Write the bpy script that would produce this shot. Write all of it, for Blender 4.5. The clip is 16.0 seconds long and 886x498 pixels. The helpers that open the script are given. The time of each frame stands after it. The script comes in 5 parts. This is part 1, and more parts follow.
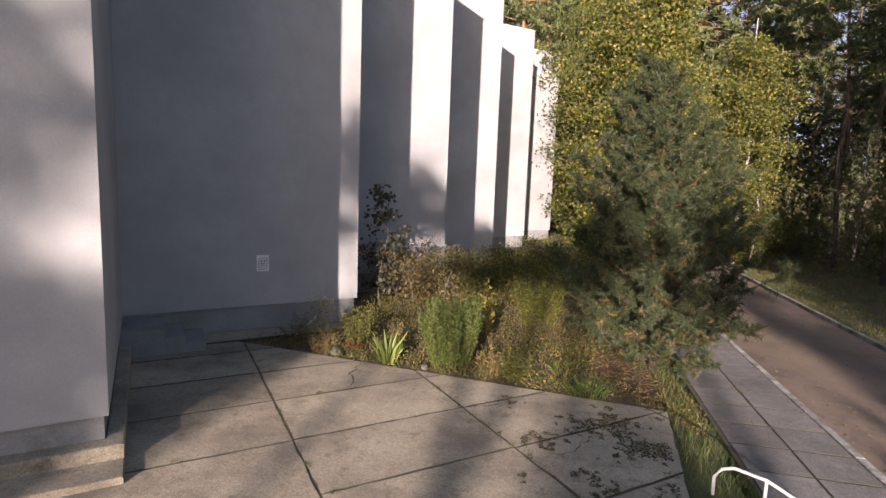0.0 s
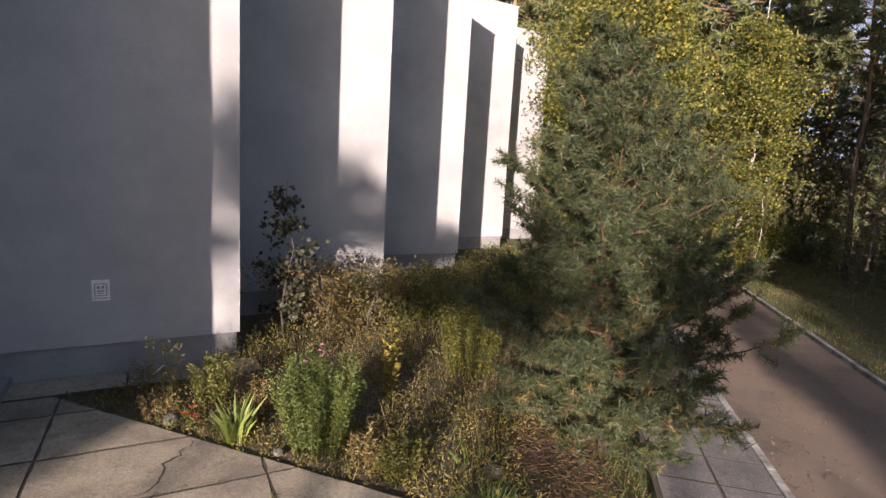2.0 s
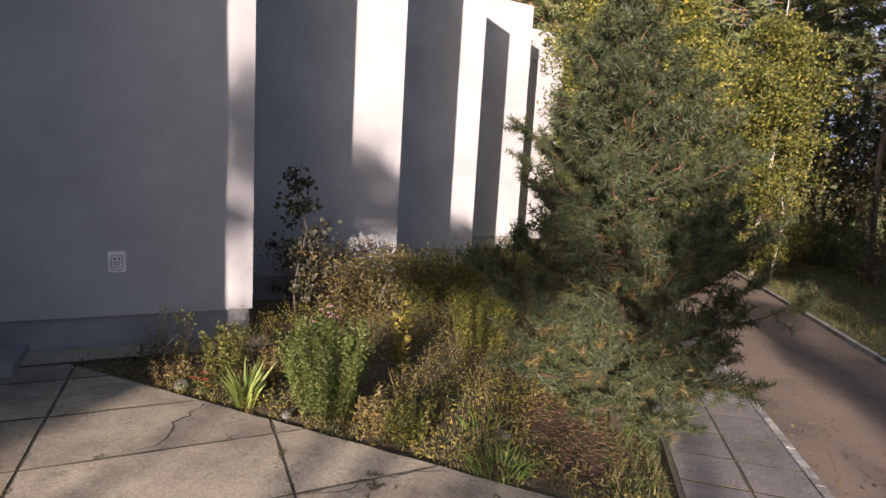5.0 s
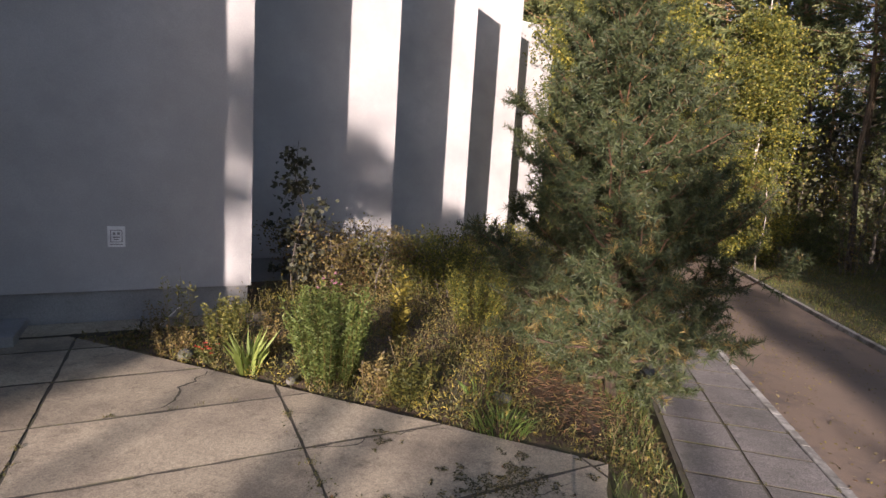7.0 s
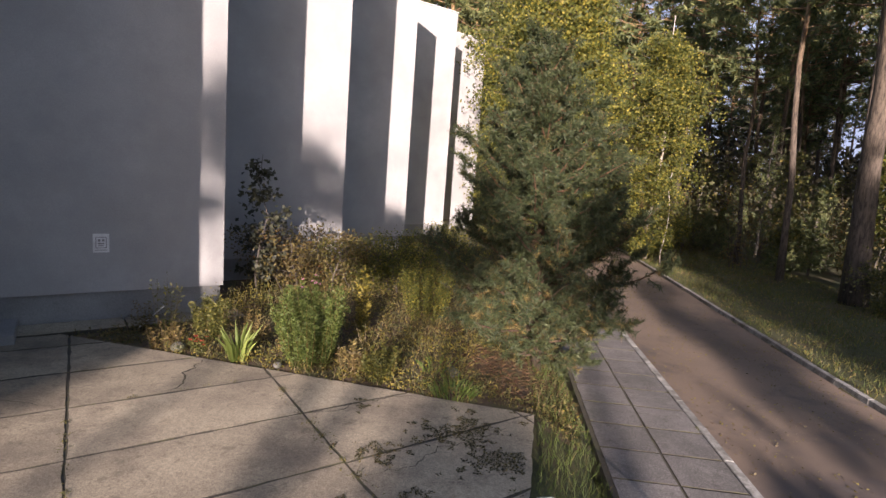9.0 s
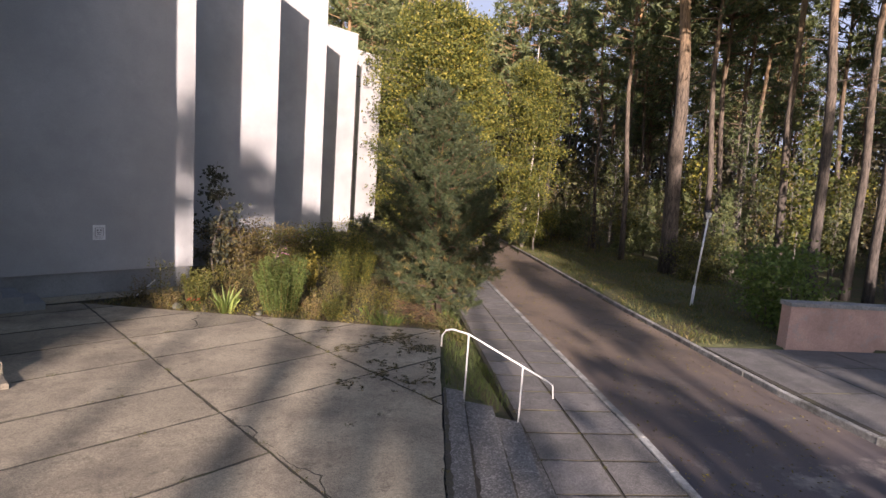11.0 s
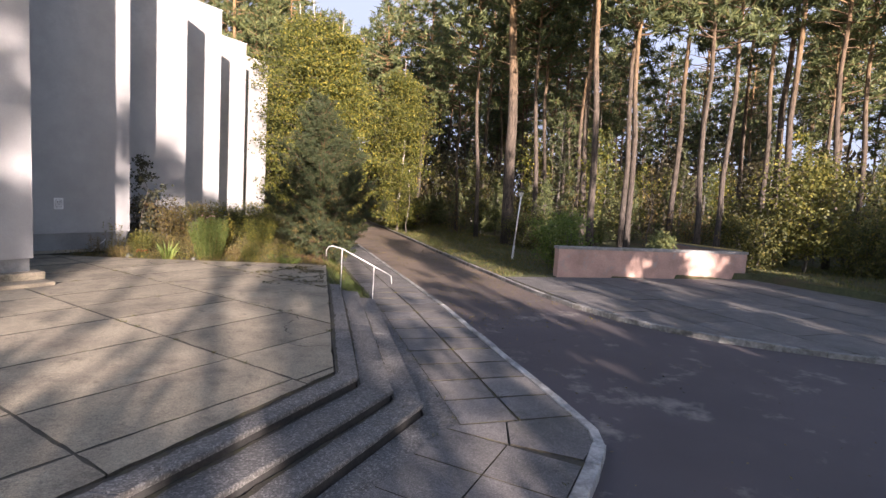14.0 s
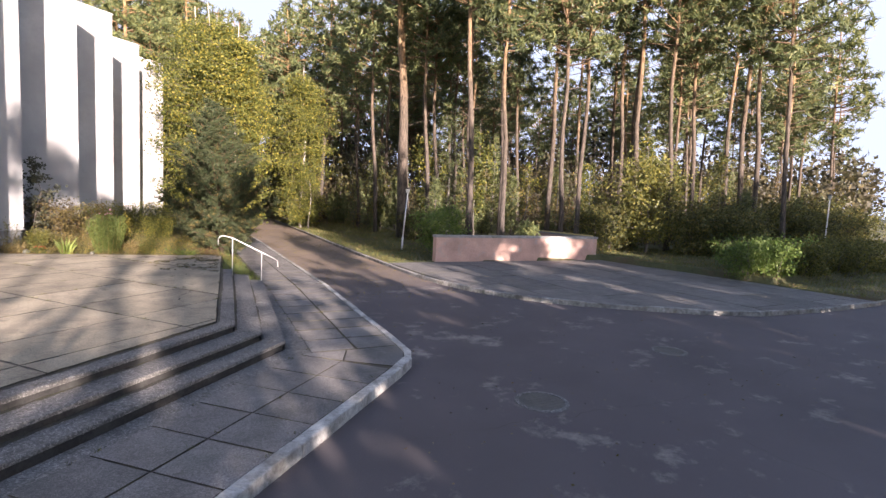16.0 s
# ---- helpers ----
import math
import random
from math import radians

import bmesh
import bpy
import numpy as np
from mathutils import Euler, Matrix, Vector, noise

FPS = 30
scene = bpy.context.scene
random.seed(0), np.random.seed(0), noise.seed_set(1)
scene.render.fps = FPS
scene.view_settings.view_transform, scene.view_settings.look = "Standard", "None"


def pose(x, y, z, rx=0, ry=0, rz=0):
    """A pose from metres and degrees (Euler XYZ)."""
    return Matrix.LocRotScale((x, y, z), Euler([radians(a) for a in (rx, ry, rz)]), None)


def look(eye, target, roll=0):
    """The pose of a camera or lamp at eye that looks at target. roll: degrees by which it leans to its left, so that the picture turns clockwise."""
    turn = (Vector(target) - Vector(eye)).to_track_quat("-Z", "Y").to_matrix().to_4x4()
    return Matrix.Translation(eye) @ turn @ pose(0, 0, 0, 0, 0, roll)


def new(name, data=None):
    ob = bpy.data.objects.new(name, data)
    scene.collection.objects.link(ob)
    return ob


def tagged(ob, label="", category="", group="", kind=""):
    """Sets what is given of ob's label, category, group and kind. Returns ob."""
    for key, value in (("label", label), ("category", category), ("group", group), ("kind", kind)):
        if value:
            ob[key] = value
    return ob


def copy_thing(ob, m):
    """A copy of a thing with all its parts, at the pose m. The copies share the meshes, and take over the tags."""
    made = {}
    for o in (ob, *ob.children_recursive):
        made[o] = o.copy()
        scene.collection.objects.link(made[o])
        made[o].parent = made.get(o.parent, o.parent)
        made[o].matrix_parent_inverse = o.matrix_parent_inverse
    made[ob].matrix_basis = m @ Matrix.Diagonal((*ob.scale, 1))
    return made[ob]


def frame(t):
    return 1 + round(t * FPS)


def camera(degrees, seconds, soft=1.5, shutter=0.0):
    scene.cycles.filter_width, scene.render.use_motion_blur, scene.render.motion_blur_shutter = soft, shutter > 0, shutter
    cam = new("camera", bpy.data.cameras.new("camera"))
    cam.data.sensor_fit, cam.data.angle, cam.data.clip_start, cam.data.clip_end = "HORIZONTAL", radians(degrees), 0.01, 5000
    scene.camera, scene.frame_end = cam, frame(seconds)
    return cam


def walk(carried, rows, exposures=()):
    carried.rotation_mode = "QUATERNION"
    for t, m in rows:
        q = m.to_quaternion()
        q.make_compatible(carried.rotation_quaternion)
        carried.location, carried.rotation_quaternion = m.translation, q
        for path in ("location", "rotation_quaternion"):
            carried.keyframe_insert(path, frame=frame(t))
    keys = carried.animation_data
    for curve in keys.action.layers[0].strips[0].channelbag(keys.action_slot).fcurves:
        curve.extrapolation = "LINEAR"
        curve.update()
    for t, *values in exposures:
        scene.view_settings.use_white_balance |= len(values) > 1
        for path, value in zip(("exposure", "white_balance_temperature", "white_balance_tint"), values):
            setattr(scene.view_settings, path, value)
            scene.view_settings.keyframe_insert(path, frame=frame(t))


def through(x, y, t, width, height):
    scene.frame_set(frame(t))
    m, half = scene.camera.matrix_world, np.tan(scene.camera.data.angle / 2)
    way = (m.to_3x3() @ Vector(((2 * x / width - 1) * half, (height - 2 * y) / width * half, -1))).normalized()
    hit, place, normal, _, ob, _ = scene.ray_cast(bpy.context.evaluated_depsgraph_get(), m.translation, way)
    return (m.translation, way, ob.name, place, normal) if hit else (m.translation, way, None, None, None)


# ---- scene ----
LENS = 80.0
cam = camera(LENS, 16.0, soft=1.48)
# seconds, x, y, z, yaw to the left, pitch, lean to the left
PATH = [
    (0, -0.096, 2.038, 3.237, 8.67, -7.07, 2.09),
    (0.5, 0.119, 3.285, 3.472, 8.83, -7.88, 2.69),
    (1, 0.413, 4.315, 3.628, 7.43, -8.41, 3.00),
    (1.5, 0.805, 4.893, 3.649, 8.43, -8.52, 3.14),
    (2, 1.195, 5.045, 3.666, 9.13, -8.59, 3.28),
    (2.5, 1.385, 4.971, 3.635, 9.50, -8.27, 3.49),
    (3, 1.429, 4.907, 3.713, 9.04, -8.20, 3.71),
    (3.5, 1.386, 4.952, 3.696, 9.94, -7.93, 3.49),
    (4, 1.328, 5.032, 3.615, 11.37, -7.55, 3.51),
    (4.5, 1.318, 5.010, 3.428, 11.54, -7.56, 3.76),
    (5, 1.314, 4.999, 3.078, 10.92, -7.48, 3.41),
    (7.3, 1.134, 4.682, 2.734, 9.30, -7.74, 3.82),
    (7.5, 1.081, 4.628, 2.747, 9.25, -7.54, 4.00),
    (8, 1.058, 4.504, 2.761, 8.57, -7.47, 3.88),
    (8.5, 1.061, 4.020, 2.850, 5.14, -7.51, 3.50),
    (9, 0.980, 3.150, 3.080, 1.95, -7.80, 4.30),
    (9.2, 0.950, 2.800, 3.130, -1.75, -7.80, 4.30),
    (11.3, 0.164, -1.591, 3.008, -11.71, -6.44, 3.92),
    (11.5, 0.081, -2.175, 3.018, -13.75, -6.30, 3.91),
    (12, -0.222, -3.606, 3.035, -17.69, -6.05, 4.16),
    (12.5, -0.272, -4.848, 2.986, -21.98, -5.94, 3.67),
    (13, -0.427, -5.487, 2.734, -22.02, -5.95, 3.67),
    (13.5, -0.496, -6.084, 2.585, -21.77, -5.98, 3.68),
    (14, -0.542, -6.671, 2.459, -21.66, -5.95, 3.66),
    (14.5, -0.544, -7.437, 2.452, -23.79, -5.94, 3.37),
    (15, -0.485, -8.283, 2.400, -26.19, -5.73, 3.15),
    (15.5, -0.473, -9.109, 2.389, -29.38, -5.46, 2.87),
    (16, -0.548, -9.814, 2.405, -30.62, -5.54, 2.86),
]


def aim(x, y, z, yaw, pitch, lean):
    ya, pi = radians(yaw), radians(pitch)
    ahead = Vector((-math.sin(ya) * math.cos(pi), math.cos(ya) * math.cos(pi), math.sin(pi)))
    return look((x, y, z), Vector((x, y, z)) + ahead, lean)


walk(cam, [(t, aim(*row)) for t, *row in PATH], [(0, 0.47, 6400, 25), (12, 0.5, 6400, 25), (13.5, 0.7, 6400, 24), (15, 1.08, 6400, 24), (16, 1.16, 6400, 24)])

# ---- light: a low sun behind the camera, clear sky ----
SUN_FROM = Vector((-0.064, -0.998, 0.255)).normalized()
world = bpy.data.worlds.new("sky")
scene.world = world
world.use_nodes = True
sky = world.node_tree.nodes.new("ShaderNodeTexSky")
sky.sky_type = "NISHITA"
sky.sun_disc = False
sky.sun_elevation = math.asin(SUN_FROM.z)
sky.sun_rotation = math.atan2(SUN_FROM.x, SUN_FROM.y)
sky.altitude, sky.air_density, sky.dust_density, sky.ozone_density = 150, 1.0, 1.0, 1.0
background = world.node_tree.nodes["Background"]
world.node_tree.links.new(sky.outputs[0], background.inputs[0])
background.inputs[1].default_value = 0.15
sun = new("sun", bpy.data.lights.new("sun", "SUN"))
sun.data.energy, sun.data.angle, sun.data.color = 9.2, radians(0.5), (1.0, 0.88, 0.74)
sun.matrix_world = look((0, 0, 60), Vector((0, 0, 60)) - SUN_FROM)
# ---- materials ----


def material(name, rough=0.8, metal=0.0):
    m = bpy.data.materials.new(name)
    m.use_nodes = True
    b = m.node_tree.nodes["Principled BSDF"]
    b.inputs["Roughness"].default_value, b.inputs["Metallic"].default_value = rough, metal
    return m, m.node_tree, b


def node(tree, kind, **values):
    n = tree.nodes.new(kind)
    for key, value in values.items():
        n.inputs[key.replace("_", " ")].default_value = value
    return n


def noise_of(tree, scale, detail=5.0, rough=0.6, local=False):
    co = tree.nodes.new("ShaderNodeTexCoord" if local else "ShaderNodeNewGeometry")
    n = node(tree, "ShaderNodeTexNoise", Scale=scale, Detail=detail, Roughness=rough)
    tree.links.new(co.outputs["Object" if local else "Position"], n.inputs["Vector"])
    return n.outputs["Fac"]


def ramp(tree, value, stops):
    r = tree.nodes.new("ShaderNodeValToRGB")
    while len(r.color_ramp.elements) < len(stops):
        r.color_ramp.elements.new(0.5)
    for e, (at, c) in zip(r.color_ramp.elements, stops):
        e.position, e.color = at, (*c, 1) if len(c) == 3 else c
    tree.links.new(value, r.inputs["Fac"])
    return r.outputs["Color"]


def mix(tree, fac, a, b, kind="MIX"):
    n = tree.nodes.new("ShaderNodeMix")
    n.data_type, n.blend_type = "RGBA", kind
    for value, sock in ((fac, n.inputs[0]), (a, n.inputs[6]), (b, n.inputs[7])):
        if isinstance(value, (int, float)):
            sock.default_value = value
        elif isinstance(value, tuple):
            sock.default_value = (*value, 1)
        else:
            tree.links.new(value, sock)
    return n.outputs[2]


def bump(tree, b, height, strength=0.3, distance=0.01):
    n = node(tree, "ShaderNodeBump", Strength=strength, Distance=distance)
    tree.links.new(height, n.inputs["Height"])
    tree.links.new(n.outputs[0], b.inputs["Normal"])


def shade(value, lo, hi):
    """Grey stops for a ramp."""
    return [(lo, (0, 0, 0)), (hi, (1, 1, 1))]


def surface(name, dark, light, grain, patch, rough=0.85, bumps=0.4, depth=0.006, stain=None, stain_at=(0.58, 0.72), stain_scale=1.1, each=0.0, spots=None, blots=None, pebbles=None):
    """A mineral surface: grain between two colours, larger patches, stains, and each piece a little lighter or darker."""
    m, t, b = material(name, rough)
    fine, wide = noise_of(t, grain, 8, 0.7), noise_of(t, patch, 4, 0.55)
    colour = ramp(t, fine, [(0.3, dark), (0.7, light)])
    tone = ramp(t, wide, [(0.3, (0.78, 0.78, 0.78)), (0.7, (1.12, 1.12, 1.12))])
    colour = mix(t, 1.0, colour, tone, "MULTIPLY")
    if stain:
        where = ramp(t, noise_of(t, stain_scale, 9, 0.72), shade(0, *stain_at))
        colour = mix(t, where, colour, stain)
    if blots:
        where = ramp(t, noise_of(t, blots[0], 10, 0.78), shade(0, *blots[2]))
        colour = mix(t, where, colour, blots[1])
    if pebbles:
        v = node(t, "ShaderNodeTexVoronoi", Scale=pebbles[0])
        geo = t.nodes.new("ShaderNodeNewGeometry")
        t.links.new(geo.outputs["Position"], v.inputs["Vector"])
        sep = t.nodes.new("ShaderNodeSeparateColor")
        t.links.new(v.outputs["Color"], sep.inputs[0])
        colour = mix(t, 1.0, colour, ramp(t, sep.outputs[0], [(0.0, (0.65,) * 3), (0.7, (1.0,) * 3), (1.0, (pebbles[1],) * 3)]), "MULTIPLY")
    if spots:
        v = node(t, "ShaderNodeTexVoronoi", Scale=spots[0])
        geo = t.nodes.new("ShaderNodeNewGeometry")
        t.links.new(geo.outputs["Position"], v.inputs["Vector"])
        colour = mix(t, ramp(t, v.outputs["Distance"], [(0.0, (1, 1, 1)), (spots[2], (0, 0, 0))]), colour, spots[1])
    if each:
        info = t.nodes.new("ShaderNodeObjectInfo")
        lift = ramp(t, info.outputs["Random"], [(0, (1 - each,) * 3), (1, (1 + each,) * 3)])
        colour = mix(t, 1.0, colour, lift, "MULTIPLY")
    t.links.new(colour, b.inputs["Base Color"])
    bump(t, b, fine, bumps, depth)
    return m


STUCCO = surface("stucco", (0.355, 0.354, 0.352), (0.43, 0.429, 0.425), 45, 0.5, 0.9, 0.4, 0.004, (0.31, 0.309, 0.308), (0.48, 0.78), 0.45, 0.0, None, (1.3, (0.335, 0.333, 0.330), (0.5, 0.72)))
PLINTH = surface("plinth", (0.20, 0.20, 0.20), (0.30, 0.30, 0.295), 40, 1.2, 0.9, 0.4, 0.005, (0.13, 0.13, 0.125), (0.55, 0.75), 1.6)
SLAB = surface("slab", (0.262, 0.224, 0.162), (0.435, 0.375, 0.272), 22, 0.7, 0.88, 0.5, 0.005, (0.165, 0.138, 0.106), (0.45, 0.68), 0.8, 0.16, (17, (0.12, 0.10, 0.075), 0.07), (3.4, (0.118, 0.100, 0.074), (0.54, 0.70)), (110, 1.10))
PAVER = surface("paver", (0.136, 0.126, 0.119), (0.235, 0.219, 0.206), 35, 2.0, 0.85, 0.55, 0.005, (0.12, 0.117, 0.105), (0.47, 0.68), 1.3, 0.18, (21, (0.08, 0.078, 0.068), 0.09), (6.0, (0.10, 0.095, 0.08), (0.54, 0.68)), (100, 1.4))
STEP = surface("step", (0.12, 0.114, 0.106), (0.22, 0.21, 0.195), 18, 1.5, 0.9, 0.9, 0.014, (0.09, 0.085, 0.078), (0.5, 0.7), 1.3, 0.06, None, (3.0, (0.085, 0.075, 0.058), (0.55, 0.68)), (60, 1.8))
# near-black concrete: the shade under the tread noses is put into the colour
SHADED_RISER = surface("riser", (0.025, 0.024, 0.023), (0.055, 0.052, 0.048), 25, 2, 0.95, 0.5, 0.006, (0.06, 0.06, 0.055), (0.5, 0.7), 2)
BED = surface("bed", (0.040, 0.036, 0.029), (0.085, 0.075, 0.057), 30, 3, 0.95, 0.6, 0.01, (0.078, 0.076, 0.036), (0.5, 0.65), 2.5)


def road_material():
    """Purplish asphalt in the yard that turns brown and leaf-stained up the lane."""
    m, t, b = material("road", 0.82)
    fine, wide = noise_of(t, 70, 8, 0.7), noise_of(t, 0.7, 5, 0.6)
    yard_ = ramp(t, fine, [(0.3, (0.080, 0.067, 0.069)), (0.7, (0.130, 0.109, 0.110))])
    lane_ = ramp(t, fine, [(0.3, (0.124, 0.092, 0.068)), (0.7, (0.236, 0.176, 0.130))])
    pale = ramp(t, noise_of(t, 1.1, 9, 0.72), shade(0, 0.575, 0.69))
    yard_ = mix(t, pale, yard_, (0.265, 0.235, 0.205))
    lane_ = mix(t, ramp(t, noise_of(t, 1.1, 8, 0.7), shade(0, 0.5, 0.72)), lane_, (0.085, 0.072, 0.065))
    geo = t.nodes.new("ShaderNodeNewGeometry")
    sep = t.nodes.new("ShaderNodeSeparateXYZ")
    t.links.new(geo.outputs["Position"], sep.inputs[0])
    span = t.nodes.new("ShaderNodeMapRange")
    span.inputs[1].default_value, span.inputs[2].default_value = 3.5, 14.5
    t.links.new(sep.outputs[1], span.inputs[0])
    edge = mix(t, 0.45, span.outputs[0], wide)
    colour = mix(t, ramp(t, edge, shade(0, 0.30, 0.62)), yard_, lane_)
    tone = ramp(t, noise_of(t, 0.35, 4, 0.55), [(0.3, (0.8, 0.8, 0.8)), (0.7, (1.15, 1.15, 1.15))])
    colour = mix(t, 1.0, colour, tone, "MULTIPLY")
    v = node(t, "ShaderNodeTexVoronoi", Scale=30.0)
    t.links.new(geo.outputs["Position"], v.inputs["Vector"])
    colour = mix(t, ramp(t, v.outputs["Distance"], [(0.0, (1, 1, 1)), (0.07, (0, 0, 0))]), colour, (0.26, 0.23, 0.19))
    t.links.new(colour, b.inputs["Base Color"])
    bump(t, b, fine, 0.5, 0.005)
    return m


ROAD = road_material()
KERB = surface("kerb", (0.30, 0.30, 0.285), (0.56, 0.555, 0.53), 14, 3, 0.85, 0.5, 0.006, (0.18, 0.175, 0.16), (0.48, 0.66), 2.6, 0.12)
OLD_KERB = surface("old_kerb", (0.19, 0.185, 0.17), (0.40, 0.39, 0.36), 14, 3, 0.88, 0.6, 0.008, (0.12, 0.115, 0.10), (0.46, 0.62), 2.6, 0.2)
PINK = surface("pink", (0.42, 0.27, 0.22), (0.55, 0.37, 0.31), 20, 1.6, 0.85, 0.3, 0.004, (0.36, 0.33, 0.31), (0.55, 0.7), 1.8)
CAP = surface("cap", (0.20, 0.195, 0.19), (0.36, 0.35, 0.335), 16, 2, 0.85, 0.4, 0.005, (0.10, 0.12, 0.07), (0.56, 0.7), 2.4, 0.1)
SOIL = surface("soil", (0.045, 0.032, 0.022), (0.15, 0.10, 0.06), 14, 1.2, 0.95, 0.8, 0.03, (0.07, 0.085, 0.03), (0.48, 0.66), 1.8)
GROUND = surface("ground", (0.035, 0.045, 0.016), (0.11, 0.11, 0.042), 9, 0.5, 0.95, 0.8, 0.04, (0.10, 0.068, 0.036), (0.48, 0.66), 0.45)
STEEL = surface("painted_steel", (0.62, 0.61, 0.58), (0.76, 0.75, 0.72), 60, 6, 0.45, 0.1, 0.001, (0.36, 0.30, 0.24), (0.66, 0.74), 9)
DARK = surface("dark_metal", (0.035, 0.035, 0.038), (0.075, 0.072, 0.07), 60, 6, 0.6, 0.3, 0.003)
RIM = surface("iron", (0.07, 0.065, 0.06), (0.14, 0.13, 0.115), 40, 4, 0.6, 0.4, 0.004)
WOOD = surface("yellow_board", (0.42, 0.33, 0.13), (0.58, 0.47, 0.20), 25, 3, 0.7, 0.3, 0.003)
WHITE = surface("white_paint", (0.66, 0.66, 0.66), (0.78, 0.78, 0.77), 60, 4, 0.5, 0.1, 0.001)


def bark_material(name, low, mid, high, z0, z1):
    """Bark that turns from one colour to another up the trunk, with furrows."""
    m, t, b = material(name, 0.95)
    co = t.nodes.new("ShaderNodeTexCoord")
    sep = t.nodes.new("ShaderNodeSeparateXYZ")
    t.links.new(co.outputs["Object"], sep.inputs[0])
    squash = node(t, "ShaderNodeMapping", Scale=(9, 9, 1.6))
    t.links.new(co.outputs["Object"], squash.inputs[0])
    n = node(t, "ShaderNodeTexNoise", Scale=1.6, Detail=8, Roughness=0.7)
    t.links.new(squash.outputs[0], n.inputs["Vector"])
    span = t.nodes.new("ShaderNodeMapRange")
    for key, value in ((1, z0), (2, z1)):
        span.inputs[key].default_value = value
    t.links.new(sep.outputs[2], span.inputs[0])
    tone = ramp(t, span.outputs[0], [(0, low), (0.5, mid), (1, high)])
    crack = ramp(t, n.outputs["Fac"], [(0.36, (0.28, 0.265, 0.255)), (0.60, (1.32, 1.29, 1.25))])
    t.links.new(mix(t, 1.0, tone, crack, "MULTIPLY"), b.inputs["Base Color"])
    bump(t, b, n.outputs["Fac"], 0.8, 0.03)
    return m


PINE_BARK = bark_material("pine_bark", (0.066, 0.058, 0.053), (0.098, 0.077, 0.058), (0.34, 0.212, 0.10), 0, 17)
YOUNG_BARK = bark_material("young_bark", (0.075, 0.05, 0.036), (0.12, 0.068, 0.042), (0.19, 0.10, 0.055), 0, 5)
GREY_BARK = bark_material("grey_bark", (0.10, 0.09, 0.08), (0.17, 0.155, 0.14), (0.22, 0.2, 0.18), 0, 8)
BIRCH_BARK = bark_material("birch_bark", (0.16, 0.14, 0.12), (0.45, 0.42, 0.38), (0.5, 0.46, 0.42), 0, 4)


def leaf_material(name, stops, through=0.35, rough=0.6):
    """Leaves: each clump takes its own colour; some light passes through."""
    m, t, b = material(name, rough)
    geo = t.nodes.new("ShaderNodeNewGeometry")
    info = t.nodes.new("ShaderNodeObjectInfo")
    colour = ramp(t, geo.outputs["Random Per Island"], stops)
    lift = ramp(t, info.outputs["Random"], [(0, (0.8, 0.82, 0.8)), (1, (1.2, 1.15, 1.1))])
    colour = mix(t, 1.0, colour, lift, "MULTIPLY")
    t.links.new(colour, b.inputs["Base Color"])
    clear = t.nodes.new("ShaderNodeBsdfTranslucent")
    t.links.new(colour, clear.inputs[0])
    both = t.nodes.new("ShaderNodeMixShader")
    both.inputs[0].default_value = through
    t.links.new(b.outputs[0], both.inputs[1])
    t.links.new(clear.outputs[0], both.inputs[2])
    t.links.new(both.outputs[0], t.nodes["Material Output"].inputs[0])
    return m


NEEDLE = leaf_material("needles", [(0, (0.058, 0.080, 0.036)), (0.5, (0.115, 0.145, 0.056)), (1, (0.21, 0.22, 0.078))], 0.3)
YOUNG_NEEDLE = leaf_material("young_needles", [(0, (0.024, 0.038, 0.018)), (0.5, (0.048, 0.068, 0.026)), (0.92, (0.090, 0.110, 0.040)), (1, (0.13, 0.085, 0.042))], 0.22)
BIRCH_LEAF = leaf_material("birch_leaves", [(0, (0.050, 0.070, 0.018)), (0.5, (0.122, 0.138, 0.029)), (0.85, (0.24, 0.23, 0.040)), (1, (0.38, 0.32, 0.055))], 0.45)
GREEN_LEAF = leaf_material("green_leaves", [(0, (0.058, 0.068, 0.02)), (0.5, (0.12, 0.13, 0.031)), (1, (0.23, 0.21, 0.045))], 0.4)
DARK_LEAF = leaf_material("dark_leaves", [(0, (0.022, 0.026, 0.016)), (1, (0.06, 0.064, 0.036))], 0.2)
WOOD_LEAF = leaf_material("wood_leaves", [(0, (0.044, 0.056, 0.020)), (0.55, (0.098, 0.108, 0.030)), (0.9, (0.18, 0.17, 0.044)), (1, (0.27, 0.21, 0.05))], 0.38)
# darker, browner wood leaves: the shade inside the wood is put into the colour
SHADED_LEAF = leaf_material("shaded_wood_leaves", [(0, (0.040, 0.036, 0.022)), (0.55, (0.072, 0.062, 0.032)), (0.85, (0.085, 0.085, 0.035)), (1, (0.13, 0.095, 0.042))], 0.3)
IRIS_LEAF = leaf_material("iris_leaves", [(0, (0.17, 0.24, 0.055)), (1, (0.34, 0.40, 0.10))], 0.4)
BRIGHT_LEAF = leaf_material("bright_leaves", [(0, (0.08, 0.14, 0.03)), (0.5, (0.13, 0.20, 0.04)), (1, (0.20, 0.26, 0.06))], 0.4)
BROWN_LEAF = leaf_material("brown_leaves", [(0, (0.085, 0.064, 0.026)), (0.5, (0.165, 0.130, 0.045)), (0.85, (0.28, 0.22, 0.07)), (1, (0.19, 0.09, 0.04))], 0.35)
YELLOW_LEAF = leaf_material("yellow_leaves", [(0, (0.13, 0.11, 0.026)), (0.5, (0.25, 0.21, 0.038)), (1, (0.40, 0.32, 0.055))], 0.45)
GRASS = leaf_material("grass", [(0, (0.055, 0.066, 0.018)), (0.5, (0.10, 0.108, 0.028)), (0.85, (0.17, 0.15, 0.042)), (1, (0.28, 0.20, 0.085))], 0.35)
